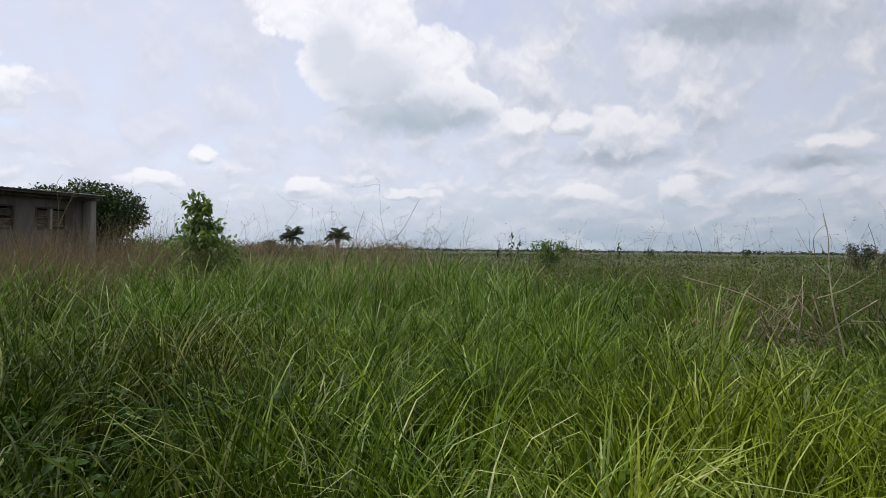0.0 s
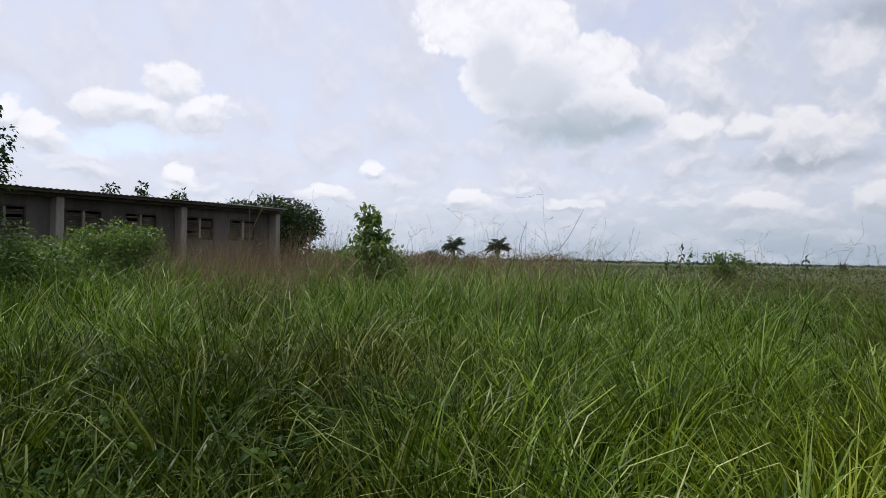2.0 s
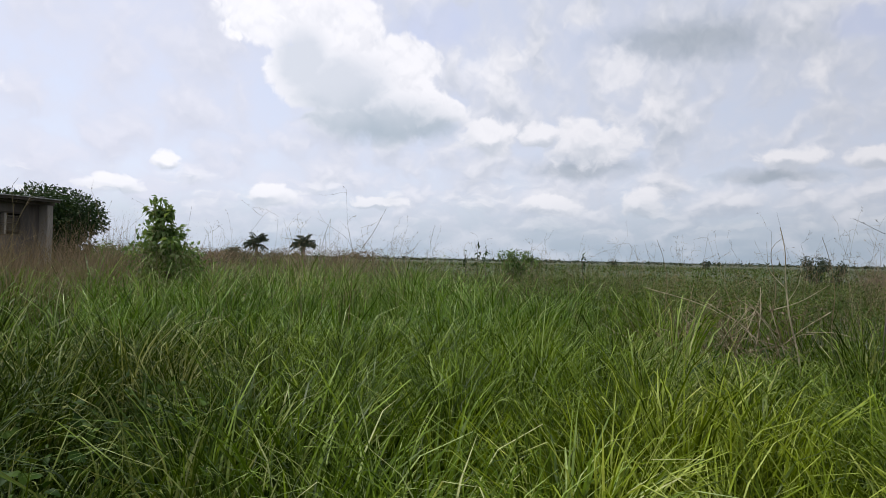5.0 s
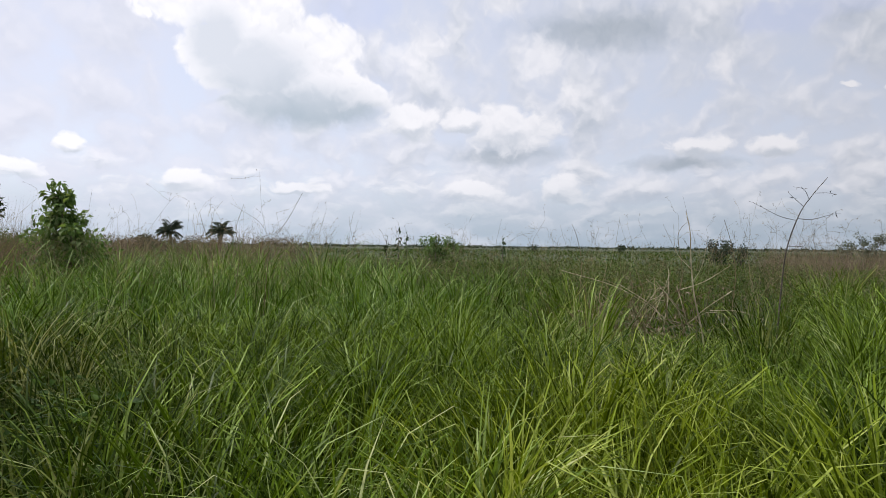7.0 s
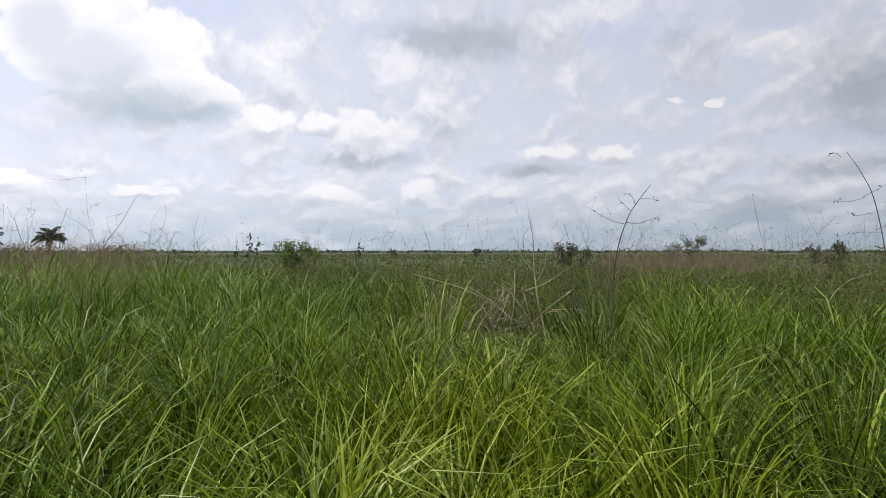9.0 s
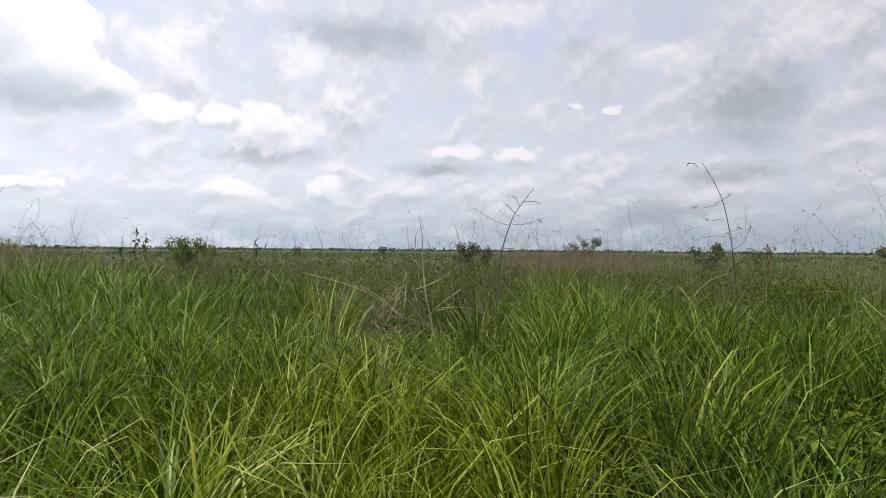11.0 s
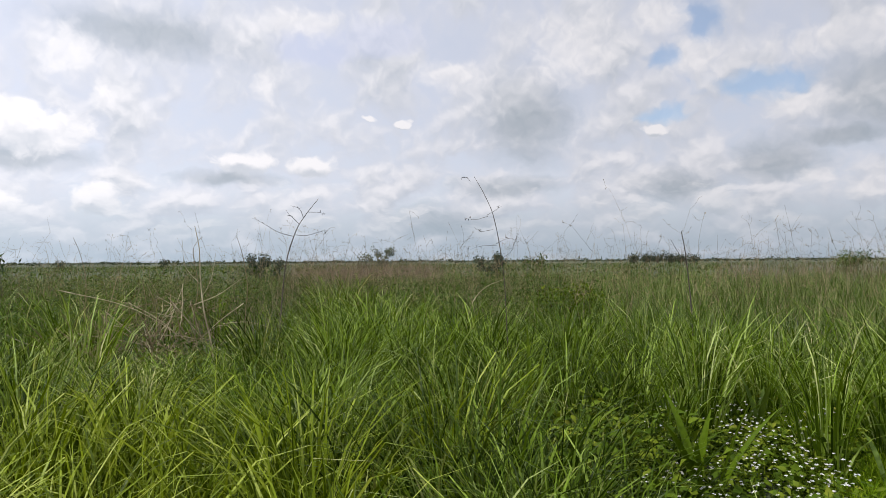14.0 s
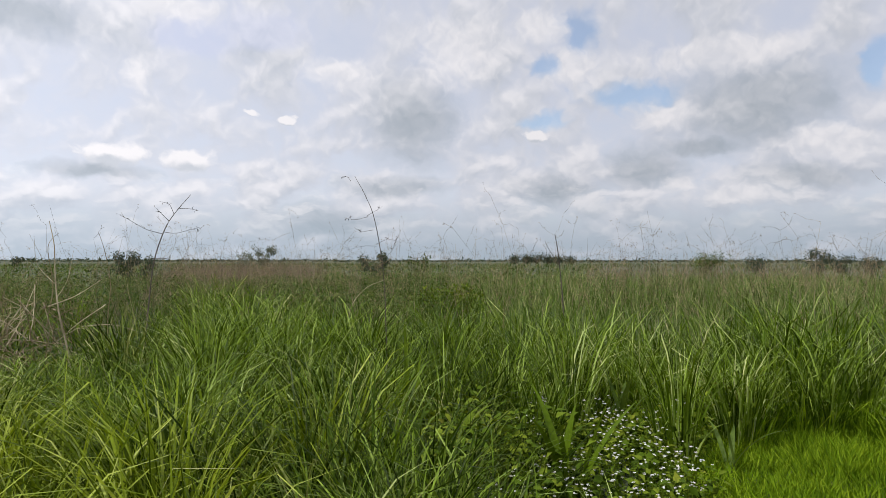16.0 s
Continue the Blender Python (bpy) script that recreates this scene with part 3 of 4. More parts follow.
# ---- trees, palms and shrubs ----
def make_tree(name, label, place, height, crown, stems, leaf, count, leaf_mat, trunk_r=0.14, base=0.3, lumps=16, category="tree", squash=0.8, clump=1.0, cone=0.0):
    """Trunk with limbs, and a crown of leaf clumps hung on twigs."""
    place = Vector(place)
    place.z = float(lie(place.x, place.y)) - 0.03
    root = tagged(new(name), label, category)
    root.location = place
    wood, clumps = Gather(), []
    for s in range(stems):
        ang = s * 2 * np.pi / max(stems, 1) + rng.uniform(0, 1)
        out = 0.0 if stems == 1 else 0.35
        line = wander((0.06 * math.cos(ang) * out, 0.06 * math.sin(ang) * out, 0), (out * math.cos(ang), out * math.sin(ang), 1), max(height - 0.42 * crown, 0.3), 7, 0.02 if cone else 0.07, 0.05)
        wood.add(*tube(line, np.linspace(trunk_r, trunk_r * 0.35, 8), 7))
        for i in range(lumps // stems):
            t = base + (0.97 - base) * (i + rng.uniform(0, 1)) / (lumps / stems)
            a0 = line[min(int(t * 7), 6)]
            ang2 = i * 2.4 + rng.uniform(-0.5, 0.5)
            reach = crown * ((0.95 if t < 0.75 else 0.6) if not cone else max(1.5 - 1.42 * cone * t, 0.12)) * rng.uniform(0.5, 1.0)
            limb = wander(a0, (math.cos(ang2), math.sin(ang2), 0.45 + 0.5 * t), reach, 4, 0.18, 0.06)
            wood.add(*tube(limb, np.linspace(trunk_r * 0.4, trunk_r * 0.08, 5), 5))
            clumps.append((limb[-1], clump * crown * rng.uniform(0.32, 0.55)))
            clumps.append((limb[2], clump * crown * rng.uniform(0.22, 0.4)))
        clumps.append((line[-1], clump * crown * 0.45))
    wood.put("trunk", BARK, root)
    g = Gather()
    per = count // len(clumps)
    for c, r in clumps:
        d = rng.normal(0, 1, (per, 3))
        d /= np.linalg.norm(d, axis=1, keepdims=True)
        p = c + d * (r * rng.uniform(0.25, 1.0, (per, 1)) ** 0.6) * np.array([1, 1, squash])
        p[:, 2] = np.clip(p[:, 2], 0.05, None)
        way = d + rng.normal(0, 0.55, (per, 3)) + np.array([0, 0, -0.35])
        ln = leaf * rng.uniform(0.6, 1.3, per)
        g.add(*leaves_as(p, way, ln, ln * rng.uniform(0.42, 0.62, per)))
    g.put("crown", leaf_mat, root)
    return root


def leaves_as(p, way, length, width):
    v, t = leaves(p, way, length, width)
    return v, None, t


def make_palm(place, height, label):
    root = tagged(new("oil_palm"), label, "palm", "palms on the skyline")
    root.location = place
    line = wander((0, 0, 0), (0.02, 0, 1), height * 0.72, 6, 0.02)
    v, q = tube(line, np.linspace(0.32, 0.22, 7), 9)
    from_arrays("trunk", BARK, v, q, parent=root)
    for i in range(28):
        ang = i * 2.399 + rng.uniform(-0.2, 0.2)
        up = rng.uniform(0.15, 1.5)
        size = height * rng.uniform(0.42, 0.54)
        s = np.linspace(0, 1, 9)
        tilt = 1.9 - up * 1.2 + 1.0 * s
        out, rise = np.cumsum(np.sin(tilt)) * size / 9, np.cumsum(np.cos(tilt)) * size / 9
        rib = line[-1] + np.stack([np.cos(ang) * out, np.sin(ang) * out, rise], -1)
        g = Gather().add(*tube(rib, np.linspace(0.035, 0.008, 9), 4))
        for k in range(1, 9):
            n = 6
            p = rib[k - 1] + (rib[k] - rib[k - 1]) * np.linspace(0, 1, n)[:, None]
            for sign in (-1, 1):
                way = np.tile([-math.sin(ang) * sign, math.cos(ang) * sign, -0.45], (n, 1)) + (rib[k] - rib[k - 1]) * 2 + rng.normal(0, 0.1, (n, 3))
                g.add(*leaves_as(p, way, np.full(n, size * 0.32 * (1 - 0.5 * abs(k / 8 - 0.45))), np.full(n, 0.09)))
        g.put("frond", FAR_HAZE_LEAF, root)
    return root


make_tree("broadleaf_tree", "dense dark green rounded tree behind the concrete block", polar(28.4, 42), 5.4, 2.8, 4, 0.20, 36000, DARK_LEAF, 0.2, 0.15, 27)
make_tree("broadleaf_tree", "dark leafy tree with clumped foliage beside the block", polar(53.7, 14.5), 4.75, 1.5, 2, 0.105, 17000, DARK_LEAF, 0.14, 0.12, 22)
make_tree("small_tree", "thin open tree rising behind the flat roof", polar(38.6, 34), 5.0, 0.8, 2, 0.20, 1500, DARK_LEAF, 0.06, 0.6, 10)
make_tree("small_tree", "thin open tree rising behind the flat roof", polar(38.0, 34), 4.95, 0.6, 1, 0.20, 520, DARK_LEAF, 0.05, 0.65, 6)
make_tree("round_bush", "rounded green leafy bush in front of the block", polar(39.9, 15.5), 2.35, 0.95, 5, 0.075, 14000, SHRUB, 0.03, 0.1, 30, "bush")
make_tree("spreading_bush", "low spreading green bush in front of the block", polar(46.2, 13.5), 2.0, 0.95, 5, 0.075, 11000, SHRUB, 0.03, 0.1, 30, "bush")
make_tree("spreading_bush", "low spreading green bush in front of the block", polar(51.5, 12.5), 2.0, 0.95, 5, 0.075, 11000, SHRUB, 0.03, 0.1, 30, "bush")
make_tree("sapling", "young leafy sapling with pale green leaves above the weeds", polar(20.2, 14.0), 3.2, 1.15, 1, 0.12, 2100, PALE_LEAF, 0.024, 0.40, 40, clump=0.20, cone=1.0)
make_tree("round_bush", "rounded green leafy bush at the foot of a sapling", polar(20.2, 14.8), 2.1, 0.8, 5, 0.10, 4600, SHRUB, 0.025, 0.15, 20, "bush")
make_tree("far_tree", "distant rounded dark tree on the skyline", polar(14.9, 95), 2.5, 1.5, 3, 0.3, 2500, FAR_HAZE_LEAF, 0.15, 0.2, 15)
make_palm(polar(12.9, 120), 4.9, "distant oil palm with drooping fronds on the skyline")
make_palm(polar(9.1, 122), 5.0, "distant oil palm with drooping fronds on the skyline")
for az, dist, h, r, leaf, n, mat, label in (
        (-8.5, 30, 2.2, 0.62, 0.12, 2200, SHRUB, "leafy green bush standing above the weeds"),
        (-9.9, 31, 1.85, 0.5, 0.12, 900, SHRUB, "leafy green bush standing above the weeds"),
        (-32.0, 45, 2.3, 0.75, 0.14, 1500, FAR_HAZE_LEAF, "dark leafy bush on the skyline"),
        (-33.4, 46, 1.95, 0.6, 0.14, 900, FAR_HAZE_LEAF, "dark leafy bush on the skyline"),
        (-51.9, 42, 2.3, 0.6, 0.2, 800, FAR_HAZE_LEAF, "thin dark bush on the skyline"),
        (-42.2, 85, 3.7, 1.1, 0.2, 1500, PALE_HAZE_LEAF, "bush on the skyline, leaves paled in colour for haze"),
        (-40.6, 80, 2.7, 0.9, 0.2, 800, PALE_HAZE_LEAF, "bush on the skyline, leaves paled in colour for haze"),
        (-58.4, 13.5, 1.22, 0.85, 0.07, 5600, HERB, "low dark green shrub among pale grass"),
        (-55.4, 40, 2.0, 0.6, 0.14, 600, OLIVE, "brownish bush among dry grass"),
        (-79.0, 60, 2.4, 1.5, 0.13, 2400, OLIVE, "brownish bush among dry grass"),
        (-82.6, 70, 2.2, 1.0, 0.14, 1500, FAR_HAZE_LEAF, "dark leafy bush on the skyline"),
        (-86.9, 70, 2.9, 1.2, 0.14, 2600, FAR_HAZE_LEAF, "dark leafy bush on the skyline"),
        (-88.2, 72, 2.4, 0.9, 0.14, 1600, FAR_HAZE_LEAF, "dark leafy bush on the skyline"),
        (-90.2, 75, 2.2, 1.1, 0.14, 1600, FAR_HAZE_LEAF, "dark leafy bush on the skyline"),
        (6.2, 70, 1.95, 0.9, 0.16, 900, RED_DRY, "brownish bush among dry grass"),
        (9.6, 66, 2.05, 1.0, 0.16, 900, RED_DRY, "brownish bush among dry grass"),
        (11.4, 75, 2.2, 1.2, 0.18, 900, FAR_HAZE_LEAF, "dark leafy bush on the skyline"),
        (13.4, 72, 2.2, 1.2, 0.18, 1000, FAR_HAZE_LEAF, "dark leafy bush on the skyline"),
        (16.3, 60, 2.1, 1.2, 0.16, 1100, RED_DRY, "brownish bush among dry grass"),
        (22.8, 38, 2.1, 1.1, 0.14, 1500, SHRUB, "leafy green bush beside the block"),
        (24.6, 36, 2.2, 1.0, 0.14, 1500, SHRUB, "leafy green bush beside the block"),
        (-24.4, 160, 2.4, 0.9, 0.4, 200, FAR_HAZE_LEAF, "distant dark bush on the skyline"),
        (-17.3, 170, 2.3, 0.9, 0.4, 200, FAR_HAZE_LEAF, "distant dark bush on the skyline")):
    make_tree("bush", label, polar(az, dist), h, r, 3, leaf, n, mat, 0.03, 0.2, 12, "bush")
for k, (az, w) in enumerate(((-63.3, 1.0), (-64.3, 1.3), (-65.2, 1.9), (-66.2, 1.4), (-67.0, 1.1), (-68.0, 1.0))):
    make_tree("far_tree", "distant rounded tree in a clump on the skyline", polar(az, 260 + 3 * k), 2.2 + w, 2.6 + 0.5 * w, 3, 0.6, 700, FAR_HAZE_LEAF, 0.2, 0.15, 12)


def make_skyline():
    """The far edge of the plain: a low uneven belt of scrub and trees, seen edge on."""
    g = Gather()
    n = 2600
    az = rng.uniform(-115, 70, n)
    dist = rng.uniform(420, 900, n)
    lump = 0.5 + 0.5 * np.sin(az * 1.3) * np.sin(az * 0.37 + 1)
    tall = 1.3 + 2.6 * rng.uniform(0, 1, n) ** 3 * lump + 2.0 * (az > 2) * rng.uniform(0, 1, n)
    for _ in range(5):
        p = np.stack([-dist * np.sin(np.radians(az)), dist * np.cos(np.radians(az)), np.zeros(n)], -1)
        p += rng.normal(0, 1, (n, 3)) * [2.5, 2.5, 0]
        p[:, 2] = tall * rng.uniform(0, 0.9, n)
        way = rng.normal(0, 1, (n, 3)) * [1, 1, 0.4]
        g.add(*leaves_as(p, way, rng.uniform(1.5, 4.0, n), rng.uniform(0.8, 1.8, n)))
    tagged(g.put("skyline_scrub", FAR_HAZE_LEAF), "low dark belt of scrub along the far horizon", "scrub", kind="stuff")


make_skyline()


# ---- the field: grass, weeds and dry stems ----
def scatter(n, r0, r1, az0, az1):
    """Places spread evenly over a sector of the plan."""
    r = np.sqrt(rng.uniform(r0 ** 2, r1 ** 2, n))
    az = rng.uniform(az0, az1, n)
    return 0.2 - r * np.sin(np.radians(az)), -0.05 + r * np.cos(np.radians(az)), r, az


def bearing(x, y):
    """Azimuth in degrees and distance from the standing point."""
    return np.degrees(np.arctan2(0.2 - x, y + 0.05)), np.hypot(x - 0.2, y + 0.05)


def in_lawn(x, y):
    a, r = bearing(x, y)
    return (a < -80.5 + 1.5 * np.sin(5 * r) + 0.9 * (r - 5)) & (a > -150) & (r > 1.3) & (r < 6.6 + 0.3 * np.sin(a * 0.4))


def in_flowers(x, y):
    a, r = bearing(x, y)
    return (a < -64.8 + 2 * np.sin(4 * r)) & (a > -87) & ~in_lawn(x, y) & (r > 2.2) & (r < 6.4 + 0.3 * np.sin(a))


def in_hollow(x, y):
    return ((x - 4.25) / 0.75) ** 2 + ((y - 2.1) / 0.65) ** 2 < 1


def in_dimmed(x, y):
    """Where grass is darkened in colour for shade: the near edge towards the block, and beside the hollow."""
    a = np.degrees(np.arctan2(0.2 - x, y + 0.05))
    r = np.hypot(x - 0.2, y + 0.05)
    towards_block = (a > 10 + 5 * np.sin(3 * r)) & (r < 7)
    round_hollow = (a < -43 + 4 * np.sin(4 * r)) & (a > -68) & (r > 2.4) & (r < 6.0 + np.sin(a * 0.3))
    round_brush = (a < -15 + 4 * np.sin(2 * r)) & (a > -37) & (r > 4.9 + 0.4 * np.sin(a * 0.5)) & (r < 11)
    return towards_block | round_hollow | round_brush


def before_brush(x, y):
    a = np.degrees(np.arctan2(0.2 - x, y + 0.05))
    return (a < -18) & (a > -32)


def in_brush(x, y):
    return ((x - 4.05) ** 2 + (y - 7.9) ** 2 < 0.75 ** 2) | ((x - 3.6) ** 2 + (y - 6.9) ** 2 < 0.7 ** 2)


def patchy(x, y, scale, seed=0.0):
    """Smooth variation between 0 and 1 over the plan."""
    v = np.sin(x * scale + seed) * np.cos(y * scale * 0.83 - seed) + 0.6 * np.sin(x * scale * 2.1 - y * scale * 1.7 + 2 * seed) + 0.4 * np.cos(x * scale * 0.5 + y * scale * 3.1 + seed)
    return np.clip(0.5 + 0.28 * v, 0, 1)


def tussocks(g, x, y, per, height, spread, width, segs, bend=(0.5, 1.9), lean=0.28, flare=0.12):
    """Adds tufts of blades to a Gather: per blades from each root, falling outwards."""
    n = len(x)
    if not n:
        return
    tall = np.repeat(height, per) * rng.uniform(0.45, 1.15, n * per)
    a = rng.uniform(0, 2 * np.pi, n * per)
    r = np.sqrt(rng.uniform(0, 1, n * per)) * spread
    bx, by = np.repeat(x, per) + r * np.cos(a), np.repeat(y, per) + r * np.sin(a)
    turn = a + rng.normal(0, 0.7, n * per)
    # a light set of the whole field to one side
    turn = turn + 0.2 * np.sin(1.2 - turn)
    ln = np.abs(rng.normal(0, lean, n * per)) + r / spread * flare
    bd = rng.uniform(bend[0], bend[1], n * per) * rng.uniform(0.35, 1, n * per)
    w = width * rng.uniform(0.6, 1.3, n * per)
    g.add(*blades(bx, by, lie(bx, by) * (np.hypot(bx, by) < 60) - 0.02, turn, tall / np.cos(np.minimum(ln * 0.6, 1)) * (1 + 0.12 * bd), w, ln, bd, segs))


def make_grass():
    near = Gather()
    x, y, r, az = scatter(760, 1.75, 7.2, -104, 66)
    keep = ~in_lawn(x, y) & (~in_flowers(x, y) | ((rng.uniform(0, 1, len(x)) < 0.05) & (r > 5.2))) & ~in_hollow(x, y)
    keep &= ~((az > 22) & (r < 5.5) & (patchy(x, y, 2.1, 1.0) < 0.44))
    x, y, r, az = x[keep], y[keep], r[keep], az[keep]
    h = 0.66 + 0.42 * patchy(x, y, 1.6) + rng.normal(0, 0.14, len(x))
    h = np.minimum(h, 0.64 + 0.13 * r)
    h = np.where(before_brush(x, y), np.minimum(h, 1.55 - 0.12 * r), h)
    # Part of these tufts take the darkened tone, to dim the patch.
    dark = in_dimmed(x, y) & (rng.uniform(0, 1, len(x)) < np.where(x < -1.0, 0.86, np.where(az < -53, 0.35, 0.62)))
    dimmed = Gather()
    tussocks(dimmed, x[dark], y[dark], 82, h[dark], 0.13, 0.0150, 6, (0.8, 4.0), 0.09, 0.12)
    tagged(dimmed.put("shade_toned_grass", SHADE_GRASS), "tangled grass tufts, darkened in colour for shade", "grass", kind="stuff")
    x, y, r, az, h = x[~dark], y[~dark], r[~dark], az[~dark], h[~dark]
    # Patch of brighter blades, with sunshine put into their colour.
    young = (az < -5 + 5 * np.sin(2 * r)) & (az > -47 + 5 * np.sin(3 * r)) & (r < 4.3 + 0.5 * np.sin(az * 0.2))
    sunlit = Gather()
    tussocks(sunlit, x[young], y[young], 92, h[young], 0.13, 0.0155, 6, (0.8, 4.0), 0.09, 0.11)
    tagged(sunlit.put("sun_toned_grass", SUN_GRASS), "yellow-green arching grass in dense tufts, brightened in colour for sunshine", "grass", kind="stuff")
    x, y, h = x[~young], y[~young], h[~young]
    tussocks(near, x, y, 92, h, 0.13, 0.0155, 6, (0.8, 4.0), 0.09, 0.11)
    tagged(near.put("tall_grass", GRASS), "tall green arching grass in dense tufts", "grass", kind="stuff")
    # Low blades in the darkened tone, put in for shade between the tufts.
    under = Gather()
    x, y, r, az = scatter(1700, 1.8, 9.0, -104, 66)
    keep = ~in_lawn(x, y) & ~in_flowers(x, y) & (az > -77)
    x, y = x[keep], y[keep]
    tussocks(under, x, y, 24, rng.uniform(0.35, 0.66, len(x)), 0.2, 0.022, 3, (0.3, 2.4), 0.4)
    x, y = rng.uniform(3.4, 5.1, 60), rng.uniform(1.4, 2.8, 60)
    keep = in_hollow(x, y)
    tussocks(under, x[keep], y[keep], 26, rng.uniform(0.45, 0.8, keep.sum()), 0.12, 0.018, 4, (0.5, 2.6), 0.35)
    tagged(under.put("under_grass", SHADE_GRASS), "low blades between the tufts, darkened in colour for shade", "grass", kind="stuff")
    mid = Gather()
    x, y, r, az = scatter(1150, 6.8, 15, -104, 66)
    weedy = (az < -4) & (az > -50) & (r > 10.0)
    keep = ~in_lawn(x, y) & ~in_flowers(x, y) & (~weedy | (patchy(x, y, 0.9, 2.0) < 0.33)) & ~((az < -48) & (r > 9.5)) & ~in_brush(x, y)
    x, y, r, az = x[keep], y[keep], r[keep], az[keep]
    low = before_brush(x, y) & (r < 8.4) & (rng.uniform(0, 1, len(x)) < 0.75)
    x, y, r, az = x[~low], y[~low], r[~low], az[~low]
    dark = ((az > 26) & (rng.uniform(0, 1, len(x)) < 0.3)) | (in_dimmed(x, y) & (rng.uniform(0, 1, len(x)) < 0.6))
    dimmed = Gather()
    tussocks(dimmed, x[dark], y[dark], 34, 0.95 + 0.3 * patchy(x, y, 0.8)[dark], 0.2, 0.019, 4, (0.6, 3.2), 0.16)
    tagged(dimmed.put("shade_toned_grass", SHADE_GRASS), "grass further out towards the block, darkened in colour for shade", "grass", kind="stuff")
    x, y, r, az = x[~dark], y[~dark], r[~dark], az[~dark]
    h = 0.76 + 0.34 * np.clip((r - 8) / 4, 0, 1) * (az > -6) + 0.42 * patchy(x, y, 0.8) + rng.normal(0, 0.12, len(x))
    green = az > -14 + 8 * np.sin(r)
    lush = Gather()
    tussocks(lush, x[green], y[green], 62, h[green], 0.2, 0.019, 5, (0.7, 3.8), 0.09, 0.11)
    tagged(lush.put("tall_grass", LUSH), "lush green grass in the middle of the field", "grass", kind="stuff")
    x, y, h = x[~green], y[~green], h[~green]
    tussocks(mid, x, y, 62, h, 0.2, 0.019, 5, (0.7, 3.8), 0.09, 0.11)
    tagged(mid.put("tall_grass", GRASS), "tall green grass further out in the field", "grass", kind="stuff")
    pale = Gather()
    x, y, r, az = scatter(2100, 6.9, 38, -108, -40)
    keep = (az < -52 + 10 * patchy(x, y, 0.3)) & ~in_lawn(x, y) & ~in_flowers(x, y)
    x, y = x[keep], y[keep]
    tussocks(pale, x, y, 27, 0.66 + 0.62 * patchy(x, y, 0.55) + rng.normal(0, 0.1, len(x)), 0.3, 0.015, 3, (0.3, 2.3), 0.16)
    tagged(pale.put("pale_grass", PALE_GRASS), "pale green upright grass across the open field", "grass", kind="stuff")
    far = Gather()
    x, y, r, az = scatter(2600, 15, 60, -108, 70)
    tussocks(far, x, y, 15, 0.8 + 0.35 * patchy(x, y, 0.2) + rng.normal(0, 0.08, len(x)), 0.9, 0.022, 2, (0.2, 1.2), 0.25)
    tagged(far.put("field_grass", PALE_GRASS), "pale field grass in the middle distance", "grass", kind="stuff")
    far = Gather()
    x, y, r, az = scatter(3200, 55, 240, -108, 70)
    tussocks(far, x, y, 10, 0.75 + 0.5 * patchy(x, y, 0.05) + rng.normal(0, 0.1, len(x)), 3.0, 0.07, 2, (0.2, 1.0), 0.3)
    tagged(far.put("far_grass", OLIVE), "distant olive field grass reaching to the horizon", "grass", kind="stuff")
    behind = Gather()
    x, y, r, az = scatter(500, 2.2, 14, 66, 256)
    keep = ~in_lawn(x, y)
    x, y = x[keep], y[keep]
    tussocks(behind, x, y, 30, 0.8 + 0.3 * patchy(x, y, 0.8), 0.3, 0.013, 3)
    tagged(behind.put("tall_grass", GRASS), "tall green grass around the standing place", "grass", kind="stuff")
    lawn = Gather()
    x, y, r, az = scatter(6800, 1.5, 7.2, -112, -76)
    keep = in_lawn(x, y) | (in_flowers(x, y) & (rng.uniform(0, 1, len(x)) < 0.12))
    x, y = x[keep], y[keep]
    tussocks(lawn, x, y, 10, 0.13 + 0.14 * patchy(x, y, 2.0), 0.08, 0.009, 2, (0.3, 1.6), 0.4)
    x, y, r, az = scatter(800, 5.6, 7.8, -112, -74)
    keep = ~in_lawn(x, y) & ~in_flowers(x, y)
    tussocks(lawn, x[keep], y[keep], 26, rng.uniform(0.3, 0.62, keep.sum()), 0.12, 0.012, 3, (0.5, 2.4), 0.3)
    x, y, r, az = scatter(1900, 0.0, 8.0, 60, 262)
    tussocks(lawn, x, y, 7, rng.uniform(0.08, 0.2, len(x)), 0.12, 0.011, 2, (0.3, 1.6), 0.4)
    x, y, r, az = scatter(420, 0.0, 1.8, -180, 180)
    tussocks(lawn, x, y, 12, np.full(len(x), 0.10), 0.08, 0.007, 3, (0.3, 1.6), 0.4)
    tagged(lawn.put("short_grass", LAWN), "bright short grass beside the flowers", "grass", kind="stuff")


make_grass()


def leafy(g, x, y, per, low, high, spread, leaf, ratio=0.55, shape=None):
    """Adds herb plants: leaves along upright stems."""
    n = len(x) * per
    lo, hi = np.repeat(low, per), np.repeat(high, per)
    t = rng.uniform(0, 1, n) ** 0.8
    a = rng.uniform(0, 2 * np.pi, n)
    r = spread * rng.uniform(0, 1, n) * (0.4 + 0.6 * t)
    px, py = np.repeat(x, per) + r * np.cos(a), np.repeat(y, per) + r * np.sin(a)
    p = np.stack([px, py, np.where(np.hypot(px, py) < 60, lie(px, py), 0) + lo + (hi - lo) * t], -1)
    way = np.stack([np.cos(a), np.sin(a), rng.uniform(-0.5, 0.7, n)], -1) + rng.normal(0, 0.3, (n, 3))
    ln = leaf * rng.uniform(0.55, 1.4, n)
    g.add(*(shape or leaves_as)(p, way, ln, ln * ratio * rng.uniform(0.7, 1.25, n)))


